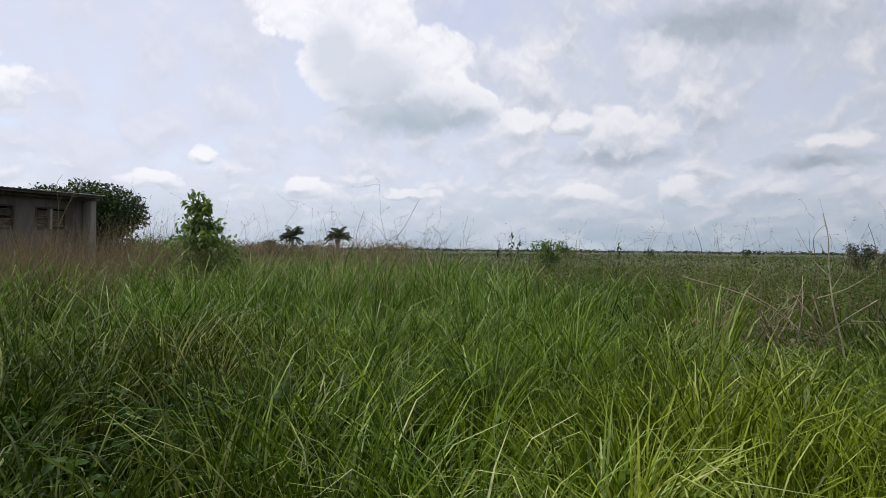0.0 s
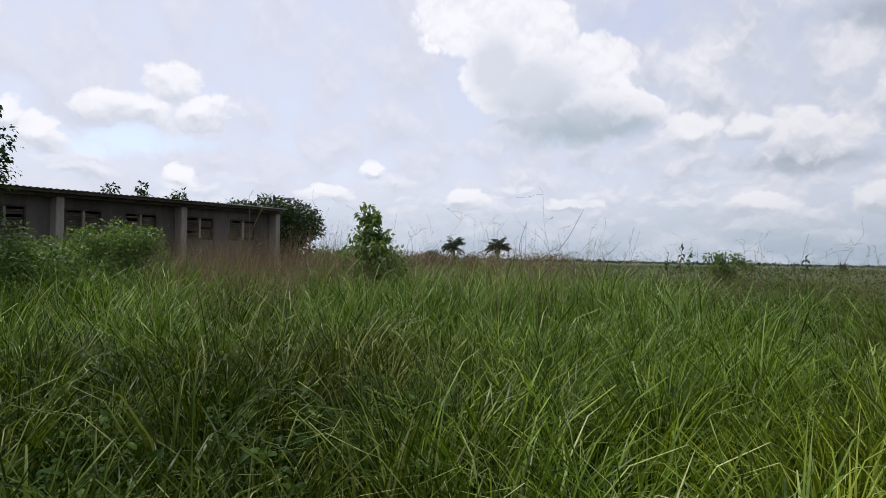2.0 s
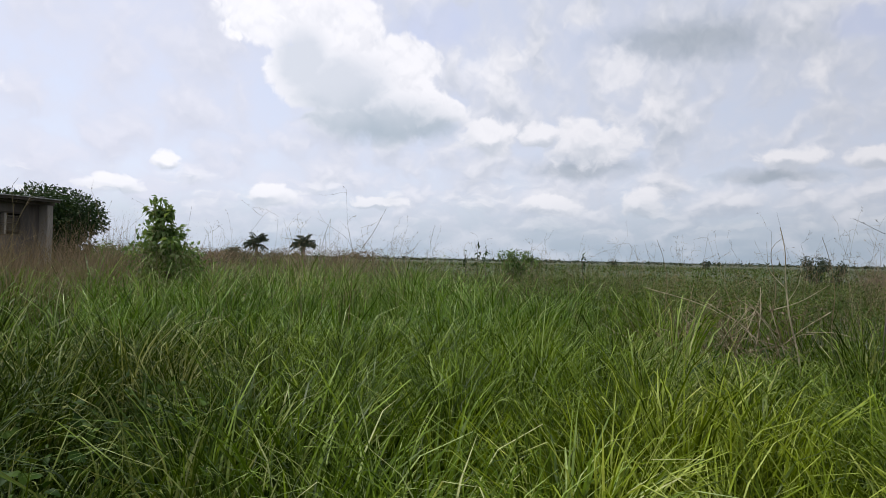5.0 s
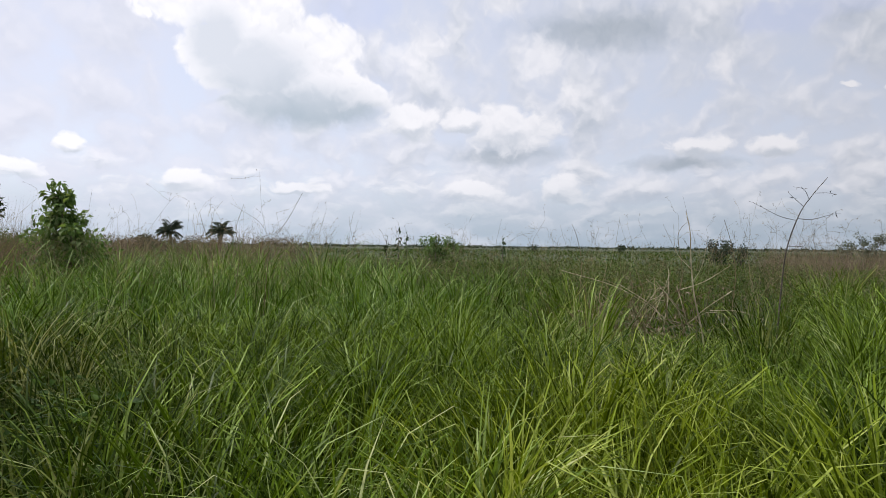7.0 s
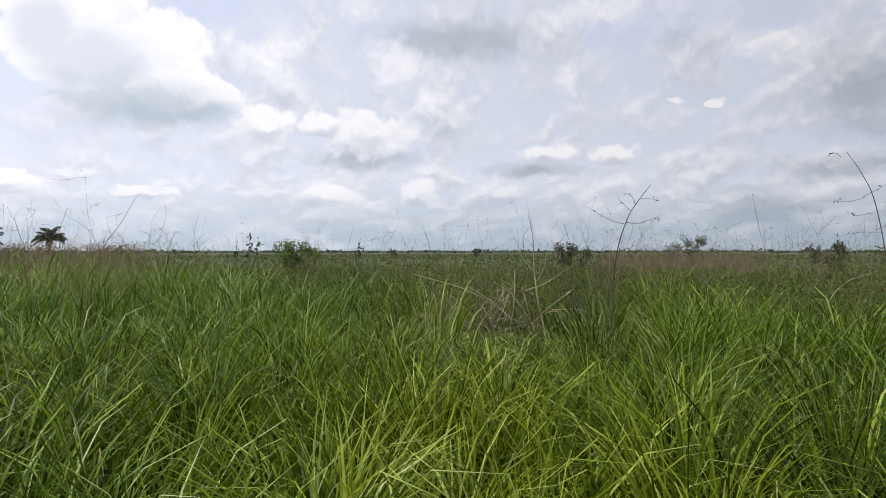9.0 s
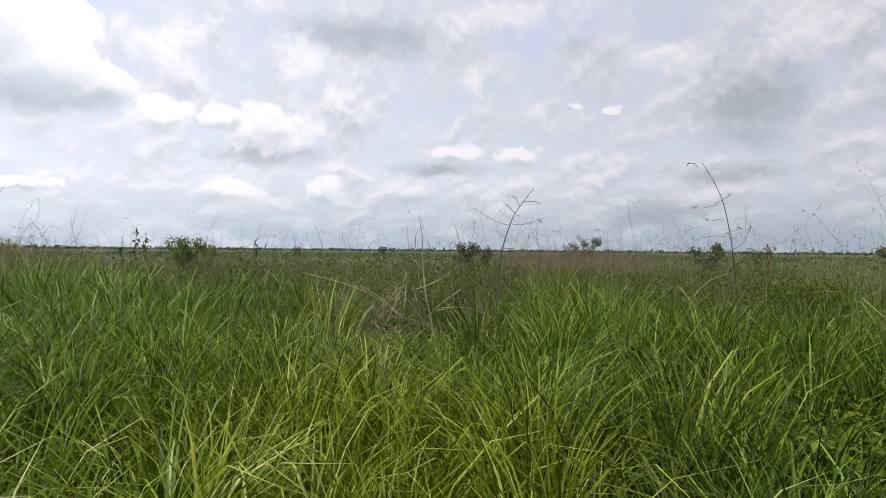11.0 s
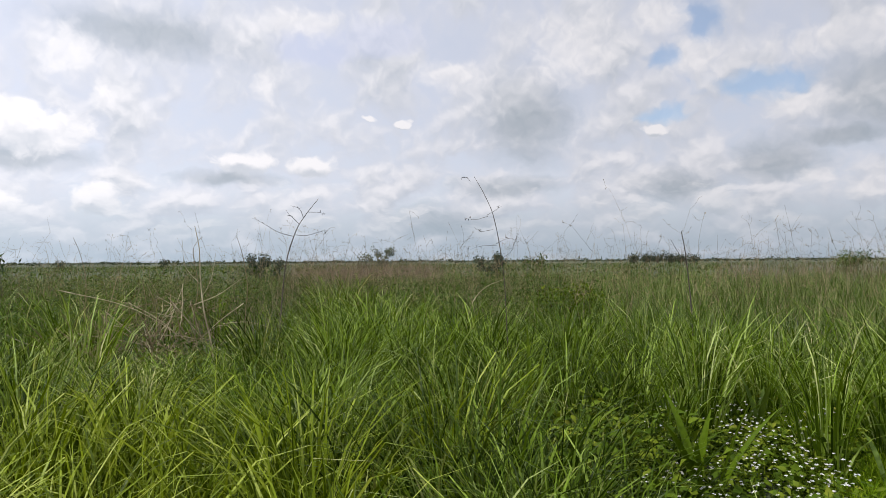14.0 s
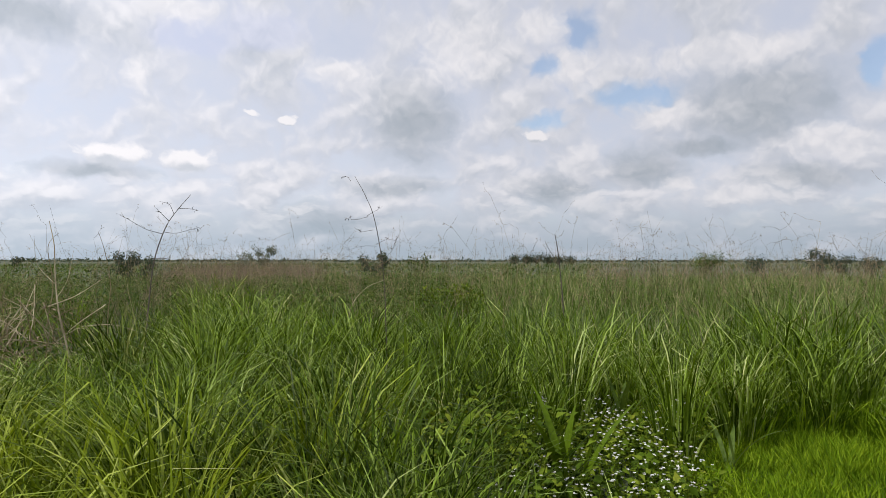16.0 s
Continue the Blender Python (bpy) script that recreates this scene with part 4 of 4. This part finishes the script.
def make_weeds():
    g = Gather()
    x, y, r, az = scatter(300, 2.0, 7.5, 19, 60)
    keep = patchy(x, y, 2.1, 1.0) < 0.56
    leafy(g, x[keep], y[keep], 46, np.full(keep.sum(), 0.05), 0.52 + 0.4 * patchy(x, y, 1.7, 4.0)[keep], 0.24, 0.06, 0.58, ovate)
    tagged(g.put("creeping_weeds", CREEPER), "dark green creeping weeds between the darkened grass", "weeds", kind="stuff")
    g = Gather()
    x, y, r, az = scatter(260, 2.0, 7.0, -100, 20)
    keep = ~in_lawn(x, y)
    leafy(g, x[keep], y[keep], 34, np.full(keep.sum(), 0.03), np.full(keep.sum(), 0.55), 0.24, 0.055, 0.6)
    x, y = rng.uniform(3.4, 5.1, 150), rng.uniform(1.4, 2.8, 150)
    keep = in_hollow(x, y)
    leafy(g, x[keep], y[keep], 34, np.full(keep.sum(), 0.03), rng.uniform(0.3, 0.68, keep.sum()), 0.2, 0.065, 0.5, ovate)
    x, y, r, az = scatter(150, 6.2, 9.2, -32, -17)
    leafy(g, x, y, 46, np.full(len(x), 0.03), rng.uniform(0.25, 0.6, len(x)), 0.25, 0.06, 0.45)
    x, y, r, az = scatter(620, 2.2, 6.6, -90, -64)
    keep = in_flowers(x, y)
    leafy(g, x[keep], y[keep], 34, np.full(keep.sum(), 0.02), rng.uniform(0.14, 0.34, keep.sum()), 0.17, 0.045, 0.6, ovate)
    tagged(g.put("broadleaf_weeds", HERB), "dark green broad-leaved weeds and creepers between the grass", "weeds", kind="stuff")
    g = Gather()
    x, y, r, az = scatter(1400, 10.0, 26, -58, 0)
    keep = (patchy(x, y, 0.5, 3.0) + 0.02 * (r - 8) > 0.25) & ~in_brush(x, y)
    x, y, r = x[keep], y[keep], r[keep]
    leafy(g, x, y, 50, np.full(len(x), 0.3), 0.85 + 0.35 * patchy(x, y, 0.7, 5.0), 0.42, 0.07, 0.34)
    tussocks(g, x, y, 9, 0.95 + 0.35 * patchy(x, y, 0.7, 5.0), 0.4, 0.008, 2, (0.1, 0.9), 0.2)
    x, y, r, az = scatter(2200, 24, 110, -70, 20)
    leafy(g, x, y, 11, np.full(len(x), 0.3), 0.8 + 0.5 * patchy(x, y, 0.15, 5.0), 1.0, 0.22, 0.4)
    hedge = Gather()
    x, y, r, az = scatter(420, 44, 62, 3, 27)
    leafy(hedge, x, y, 30, np.full(len(x), 0.4), 1.65 + 0.75 * patchy(x, y, 0.35, 2.0), 0.8, 0.15, 0.4)
    tagged(hedge.put("brown_scrub", RED_DRY), "brownish scrub below the skyline palms", "scrub", kind="stuff")
    x, y = 4.0 + rng.normal(0, 0.6, 40), 7.6 + rng.normal(0, 0.6, 40)
    leafy(g, x, y, 46, np.full(40, 0.1), rng.uniform(0.4, 0.85, 40), 0.3, 0.06, 0.4)
    tagged(g.put("field_weeds", OLIVE), "olive green leafy weeds covering the middle of the field", "weeds", kind="stuff")


make_weeds()


def make_flowers():
    g = Gather()
    x, y, r, az = scatter(4200, 3.3, 6.4, -87, -63)
    keep = in_flowers(x, y) & (patchy(x, y, 2.6, 1.5) > rng.uniform(0.2, 0.62, len(x)))
    x, y = x[keep][:760], y[keep][:760]
    n = len(x)
    z = lie(x, y) + rng.uniform(0.18, 0.44, n)
    for k in range(6):
        a = k * 2 * np.pi / 6 + rng.uniform(0, 1, n)
        way = np.stack([np.cos(a), np.sin(a), rng.uniform(0.1, 0.7, n)], -1)
        ln = rng.uniform(0.008, 0.015, n)
        g.add(*leaves_as(np.stack([x, y, z], -1), way, ln, ln * 0.9))
    stems = Gather()
    stems.add(*blades(x, y, lie(x, y), rng.uniform(0, 6.28, n), z - lie(x, y), np.full(n, 0.004), np.zeros(n), np.zeros(n), 2))
    heads = g.put("white_flowers", PETAL)
    tagged(heads, "small white flower heads in a low patch of weeds", "flowers", kind="stuff")
    tagged(stems.put("flower_stems", HERB), "thin green stems of small white flowers", "stems", kind="stuff")


make_flowers()


def make_dry_grass():
    g = Gather()
    for count, r0, r1, a0, a1, lo, hi in ((430, 14.5, 20, 22, 38, 1.3, 2.45), (130, 12, 14.5, 23.5, 38, 1.2, 1.9), (700, 17, 34, 2, 40, 1.35, 2.1), (900, 22, 60, -47, -35, 1.2, 1.8), (350, 25, 70, -90, -70, 1.1, 1.8), (420, 12, 30, -60, 12, 0.9, 1.42)):
        x, y, r, az = scatter(count, r0, r1, a0, a1)
        tussocks(g, x, y, 13, rng.uniform(lo, hi, count), 0.5, 0.009, 3, (0.0, 1.0), 0.2)
    tagged(g.put("dry_grass", RED_DRY), "reddish brown dry seeding grass in drifts", "grass", kind="stuff")
    # thin bare stems that stand above the field all along
    g = Gather()
    n = 1700
    x, y, r, az = scatter(n, 8.5, 26, -97, 40)
    x[:150], y[:150], r[:150], az[:150] = scatter(150, 9.0, 15, 2, 27)
    x[150:430], y[150:430], r[150:430], az[150:430] = scatter(280, 8.0, 17, -97, -34)
    tall = rng.uniform(1.3, 1.9, n) + 0.42 * (rng.uniform(0, 1, n) < 0.2) + 0.12 * (az > 2) - 0.06
    tall[150:430] += 0.15
    for i in range(n):
        line = wander((x[i], y[i], 0.1), (rng.normal(0, 0.16), rng.normal(0, 0.16), 1), tall[i], 6, 0.15)
        g.add(*tube(line, np.linspace(0.0017, 0.0010, 7) * (0.8 + r[i] / 26), 3))
        for _ in range(int(rng.integers(3, 8))):
            k = int(rng.integers(3, 7))
            turn = rng.uniform(0, 2 * math.pi)
            side = wander(line[k], (math.cos(turn), math.sin(turn), rng.uniform(0.2, 1.3)), rng.uniform(0.10, 0.42), 4, 0.35)
            g.add(*tube(side, np.linspace(0.0012, 0.0007, 5) * (0.8 + r[i] / 26), 3))
            m = int(rng.integers(2, 6))
            at = side[rng.integers(2, 5, m)]
            g.add(*leaves_as(at, rng.normal(0, 1, (m, 3)), rng.uniform(0.012, 0.035, m) * (0.8 + r[i] / 26), rng.uniform(0.003, 0.007, m) * (0.8 + r[i] / 26)))
    tagged(g.put("bare_stems", DRY), "thin bare seed stems standing above the field", "stems", kind="stuff")


make_dry_grass()


def stalk(az, dist, lines, material, label, name="dry_stalk", thick=0.009, seed_heads=0):
    """A single dead stalk. lines: the main stem first, then side branches, as (offset to the right, height) points in its own plane."""
    base = polar(az, dist)
    root = tagged(new(name), label, "stalk")
    root.location = (base.x, base.y, float(lie(base.x, base.y)) - 0.02)
    r = np.array([math.cos(radians(az)), math.sin(radians(az)), 0])
    f = np.array([-math.sin(radians(az)), math.cos(radians(az)), 0])
    for k, line in enumerate(lines):
        depth = np.cumsum(rng.normal(0, 0.03, len(line)))
        pts = smoothed([r * a + f * (d if i else 0) + np.array([0, 0, z]) for i, ((a, z), d) in enumerate(zip(line, depth))], 5)
        w = thick if k == 0 else thick * 0.36
        v, q = tube(pts, np.linspace(w, w * 0.32, len(pts)), 6)
        from_arrays("stem" if k == 0 else "branch", material, v, q, parent=root)
        if k and seed_heads:
            g = Gather()
            n = seed_heads
            at = pts[rng.integers(len(pts) // 2, len(pts), n)]
            g.add(*leaves_as(at, rng.normal(0, 1, (n, 3)) + [0, 0, 0.3], rng.uniform(0.02, 0.05, n), rng.uniform(0.006, 0.012, n)))
            tagged(g.put("seed_head", material, root), kind="stuff")
    return root


stalk(-35.3, 7.8, [[(-0.05, 0), (-0.03, 0.7), (0.0, 1.15), (0.05, 1.62), (0.16, 1.98), (0.27, 2.17), (0.42, 2.37)],
                   [(0.13, 1.92), (-0.02, 1.96), (-0.16, 2.04), (-0.3, 2.12)], [(0.14, 1.94), (0.27, 1.93), (0.42, 1.97), (0.5, 1.99)],
                   [(0.2, 2.06), (0.12, 2.14), (0.06, 2.2)], [(0.06, 1.65), (0.14, 1.65), (0.2, 1.65)], [(0.3, 2.2), (0.42, 2.2), (0.5, 2.18)],
                   [(0.25, 2.13), (0.2, 2.24), (0.1, 2.27)]],
      DARK_STEM, "tall dark bare dead stalk with forked side branches", thick=0.0095, seed_heads=5)
stalk(-54.0, 6.6, [[(0.1, 0), (0.08, 0.9), (0.05, 1.5), (-0.03, 2.0), (-0.12, 2.24), (-0.23, 2.44)], [(-0.02, 1.76), (-0.16, 1.76), (-0.3, 1.72)],
                   [(-0.02, 1.78), (0.1, 1.83), (0.2, 1.8)], [(-0.1, 2.05), (-0.22, 2.02), (-0.34, 2.04)], [(-0.11, 2.06), (-0.03, 2.1), (0.03, 2.14)],
                   [(-0.05, 1.92), (-0.16, 1.9), (-0.2, 1.92)], [(-0.27, 2.4), (-0.31, 2.44), (-0.36, 2.43)], [(0.0, 1.62), (0.12, 1.7), (0.2, 1.88)]],
      DARK_STEM, "tall leaning dead stalk with small curled seed pods", thick=0.0062, seed_heads=7)
stalk(-68.5, 9.1, [[(0.12, 0), (0.08, 1.0), (0.02, 1.7), (-0.03, 2.02)], [(0.03, 1.6), (-0.1, 1.8), (-0.16, 1.92)]], DARK_STEM, "straight dark dry reed spike", "dry_reed", 0.012)
stalk(-29.8, 8.0, [[(0.02, 0), (0.0, 0.6), (-0.1, 1.1), (-0.14, 1.5), (-0.15, 1.8), (-0.2, 2.06)], [(-0.12, 1.25), (-0.02, 1.45), (0.03, 1.75)],
                   [(-0.14, 1.4), (-0.3, 1.6), (-0.33, 1.9)]], STRAW, "pale straw coloured dead stalk standing in the grass", thick=0.011)
stalk(-32.4, 9.2, [[(0.0, 0), (-0.05, 0.8), (-0.02, 1.3), (-0.08, 1.7), (-0.16, 1.98)], [(-0.05, 1.5), (0.06, 1.7), (0.12, 1.95)]], DRY, "thin brown dead stalk in the grass", thick=0.007)
stalk(-28.0, 9.6, [[(0.0, 0), (0.0, 0.8), (0.06, 1.3), (0.0, 1.75), (0.04, 1.9), (0.12, 1.98)], [(0.02, 1.5), (-0.08, 1.7), (-0.2, 1.96)]], DRY, "thin brown dead stalk with a hooked tip", thick=0.007)
stalk(-20.2, 9.5, [[(0.0, 0), (0.0, 0.9), (0.02, 1.4), (-0.04, 1.75), (-0.12, 1.97)], [(0.0, 1.45), (-0.2, 1.7), (-0.28, 1.95)]], DRY, "thin brown dead stalk in the grass", thick=0.006)
stalk(6.0, 9.0, [[(-0.1, 0), (-0.05, 0.9), (0.02, 1.55), (0.25, 1.95), (0.42, 2.28)], [(0.03, 1.58), (-0.1, 1.85), (-0.3, 2.0), (-0.5, 2.12)]], DRY, "thin leaning dry stem above the grass", thick=0.006)
stalk(8.6, 9.4, [[(0.0, 0), (0.0, 0.9), (0.05, 1.5), (0.0, 1.8), (0.1, 2.15)], [(0.03, 1.55), (0.2, 1.8), (0.22, 2.05)], [(0.02, 1.6), (-0.15, 1.85), (-0.3, 2.1)]], DRY, "thin forked dry stem above the grass", thick=0.006)
stalk(10.2, 10.0, [[(0.0, 0), (0.0, 0.9), (-0.05, 1.5), (-0.15, 1.85), (-0.2, 2.05)], [(-0.04, 1.5), (0.1, 1.75), (0.3, 2.0)]], DRY, "thin forked dry stem above the grass", thick=0.006)
stalk(32.2, 13.0, [[(0.0, 0), (0.1, 1.1), (0.35, 2.0), (0.6, 2.6), (0.72, 2.78)], [(0.5, 2.35), (0.6, 2.5), (0.8, 2.6)]], DRY, "thin leaning dry stem in front of the block", thick=0.008)
stalk(31.0, 13.0, [[(0.0, 0), (0.02, 1.2), (0.05, 2.2), (0.02, 2.62), (0.1, 2.8)], [(0.04, 2.3), (0.2, 2.7), (0.34, 2.8)]], DRY, "thin dry stem in front of the block", thick=0.008)
stalk(-50.2, 9.0, [[(0.0, 0), (0.1, 0.9), (0.3, 1.25), (0.62, 1.4)]], STRAW, "bent straw stem lying over the grass", thick=0.008)
for az, dist, tip in ((-5.2, 17, 2.05), (-5.9, 17.5, 1.9), (-4.2, 18, 1.85), (-14.2, 19, 1.85)):
    twig = stalk(az, dist, [[(0, 0), (0.02, 1.0), (-0.02, 1.5), (0.02, tip)]], DARK_STEM, "slender leafy shoot above the weeds", "leafy_shoot", 0.012)
    g = Gather()
    n = 12
    p = np.stack([rng.normal(0, 0.02, n), rng.normal(0, 0.02, n), rng.uniform(1.45, tip, n)], -1)
    g.add(*leaves_as(p, rng.normal(0, 1, (n, 3)) + [0, 0, -0.8], rng.uniform(0.1, 0.18, n), rng.uniform(0.05, 0.08, n)))
    g.put("foliage", DARK_LEAF, twig)


def make_dead_brush():
    """A heap of broken dry branches lying in the grass."""
    base = polar(-25.6, 8.9)
    root = tagged(new("dead_brush"), "heap of brown dead branches collapsed in the grass", "brushwood")
    root.location = (base.x, base.y, float(lie(base.x, base.y)))
    for k in range(60):
        a = rng.uniform(0, 6.28)
        r = 0.8 * math.sqrt(rng.uniform(0, 1))
        line = wander((r * math.cos(a), r * math.sin(a), 0.0), (rng.normal(-0.35, 0.55), rng.normal(0, 0.5), 1), rng.uniform(0.9, 1.65), 6, 0.2)
        g = Gather().add(*tube(line, np.linspace(0.010, 0.0036, 7), 4))
        for _ in range(5):
            b = wander(line[rng.integers(2, 6)], rng.normal(0, 0.8, 3) + [0, 0, 0.35], rng.uniform(0.2, 0.6), 4, 0.2)
            g.add(*tube(b, np.linspace(0.0055, 0.0020, 5), 3))
        g.put("branch", STRAW if k % 4 == 0 else DRY, root)
    n = 160
    a, r = rng.uniform(0, 6.28, n), 0.9 * np.sqrt(rng.uniform(0, 1, n))
    p = np.stack([r * np.cos(a), r * np.sin(a), rng.uniform(0.3, 1.15, n)], -1)
    g = Gather().add(*leaves_as(p, rng.normal(0, 1, (n, 3)) + [0, 0, -0.6], rng.uniform(0.04, 0.09, n), rng.uniform(0.012, 0.03, n)))
    g.put("dead_leaves", RED_DRY, root, "curled brown dead leaves")
    for (x0, z0), (x1, z1), sag in (((-1.1, 1.32), (0.55, 0.5), 0.16), ((-0.9, 0.8), (0.85, 0.3), 0.05), ((0.4, 1.1), (0.95, 1.42), -0.04), ((-0.35, 1.15), (0.5, 0.35), 0.12), ((-0.2, 0.75), (0.9, 0.45), 0.1), ((0.75, 0.85), (1.4, 0.75), 0.06),
                                   ((0.1, 1.2), (0.75, 0.3), 0.02), ((-0.6, 1.05), (0.35, 0.3), -0.05), ((0.35, 1.15), (0.6, 0.25), 0.0), ((1.0, 1.1), (0.3, 0.5), 0.05)):
        pts = smoothed([(x0, 0, z0), ((x0 + x1) / 2, -0.1, (z0 + z1) / 2 + sag), (x1, -0.2, z1)], 6)
        c, s = math.cos(radians(-24.6)), math.sin(radians(-24.6))
        pts = np.stack([pts[:, 0] * c - pts[:, 1] * s, pts[:, 0] * s + pts[:, 1] * c, pts[:, 2]], -1)
        v, q = tube(pts, np.linspace(0.0065, 0.003, len(pts)), 5)
        from_arrays("fallen_stem", STRAW, v, q, parent=root, label="pale fallen straw stem")


make_dead_brush()


def broad_leaf(length, width, lean, bend, turn, origin):
    """One long leaf blade with a folded midrib."""
    n = 9
    s = np.linspace(0, 1, n)
    tilt = lean + bend * s ** 1.5
    out = np.concatenate([[0], np.cumsum(np.sin((tilt[1:] + tilt[:-1]) / 2)) * length / (n - 1)])
    rise = np.concatenate([[0], np.cumsum(np.cos((tilt[1:] + tilt[:-1]) / 2)) * length / (n - 1)])
    w = width / 2 * np.clip(np.sin(np.pi * np.clip(0.06 + 0.94 * s, 0, 1)) ** 0.8, 0.03, 1)
    mid = np.stack([out * math.cos(turn), out * math.sin(turn), rise], -1) + origin
    side = np.array([-math.sin(turn), math.cos(turn), 0])
    fold = np.stack([-np.cos(tilt) * math.cos(turn), -np.cos(tilt) * math.sin(turn), np.sin(tilt)], -1)
    left, right = mid + side * w[:, None] + fold * w[:, None] * 0.35, mid - side * w[:, None] + fold * w[:, None] * 0.35
    verts = np.concatenate([left, mid, right])
    i = np.arange(n - 1)
    quads = np.concatenate([np.stack([i, i + n, i + n + 1, i + 1], -1), np.stack([i + n, i + 2 * n, i + 2 * n + 1, i + n + 1], -1)])
    return verts, quads


def leaf_plant(az, dist, leaves_n, length, width, material, label, name="broadleaf_plant", spread=0.5, bend=0.7):
    base = polar(az, dist)
    root = tagged(new(name), label, "plant")
    root.location = (base.x, base.y, float(lie(base.x, base.y)) - 0.01)
    for k in range(leaves_n):
        v, q = broad_leaf(length * rng.uniform(0.75, 1.1), width * rng.uniform(0.8, 1.15), rng.uniform(0.05, spread), bend * rng.uniform(0.3, 1.2), k * 2.4 + rng.uniform(-0.4, 0.4), np.array([rng.normal(0, 0.02), rng.normal(0, 0.02), 0]))
        from_arrays("leaf", material, v, q, parent=root)
    return root


leaf_plant(-71.0, 4.4, 6, 0.84, 0.075, GRASS, "broad-leaved green plant rising from the white flowers", spread=0.35, bend=0.5)
leaf_plant(-74.2, 6.2, 5, 0.8, 0.06, PALE_GRASS, "pale broad-bladed plant among the grass", spread=0.5, bend=0.8)
leaf_plant(-67.8, 4.7, 6, 0.7, 0.05, GRASS, "broad-bladed green plant among the weeds", spread=0.7, bend=0.9)
leaf_plant(-82.5, 5.6, 4, 0.6, 0.045, PALE_GRASS, "pale broad-bladed plant among the grass", spread=0.7, bend=0.9)
leaf_plant(-18.3, 5.8, 8, 1.15, 0.05, DARK_LEAF, "dark broad-bladed plant among the green grass", spread=0.7, bend=1.0)
leaf_plant(-16.6, 5.6, 6, 1.05, 0.05, DARK_LEAF, "dark broad-bladed plant among the green grass", spread=0.7, bend=1.0)
leaf_plant(-57.3, 5.2, 4, 1.05, 0.035, HERB, "dark upright bladed plant among the grass", spread=0.15, bend=0.15)
leaf_plant(-60.0, 4.6, 6, 0.75, 0.075, HERB, "broad-leaved dark weed in the grass", spread=0.8, bend=0.9)
leaf_plant(-64.0, 4.2, 7, 0.6, 0.075, HERB, "broad-leaved dark weed in the grass", spread=0.8, bend=0.9)
leaf_plant(46.0, 3.2, 6, 0.75, 0.06, HERB, "broad-bladed dark weed at the grass edge", spread=0.6, bend=0.8)
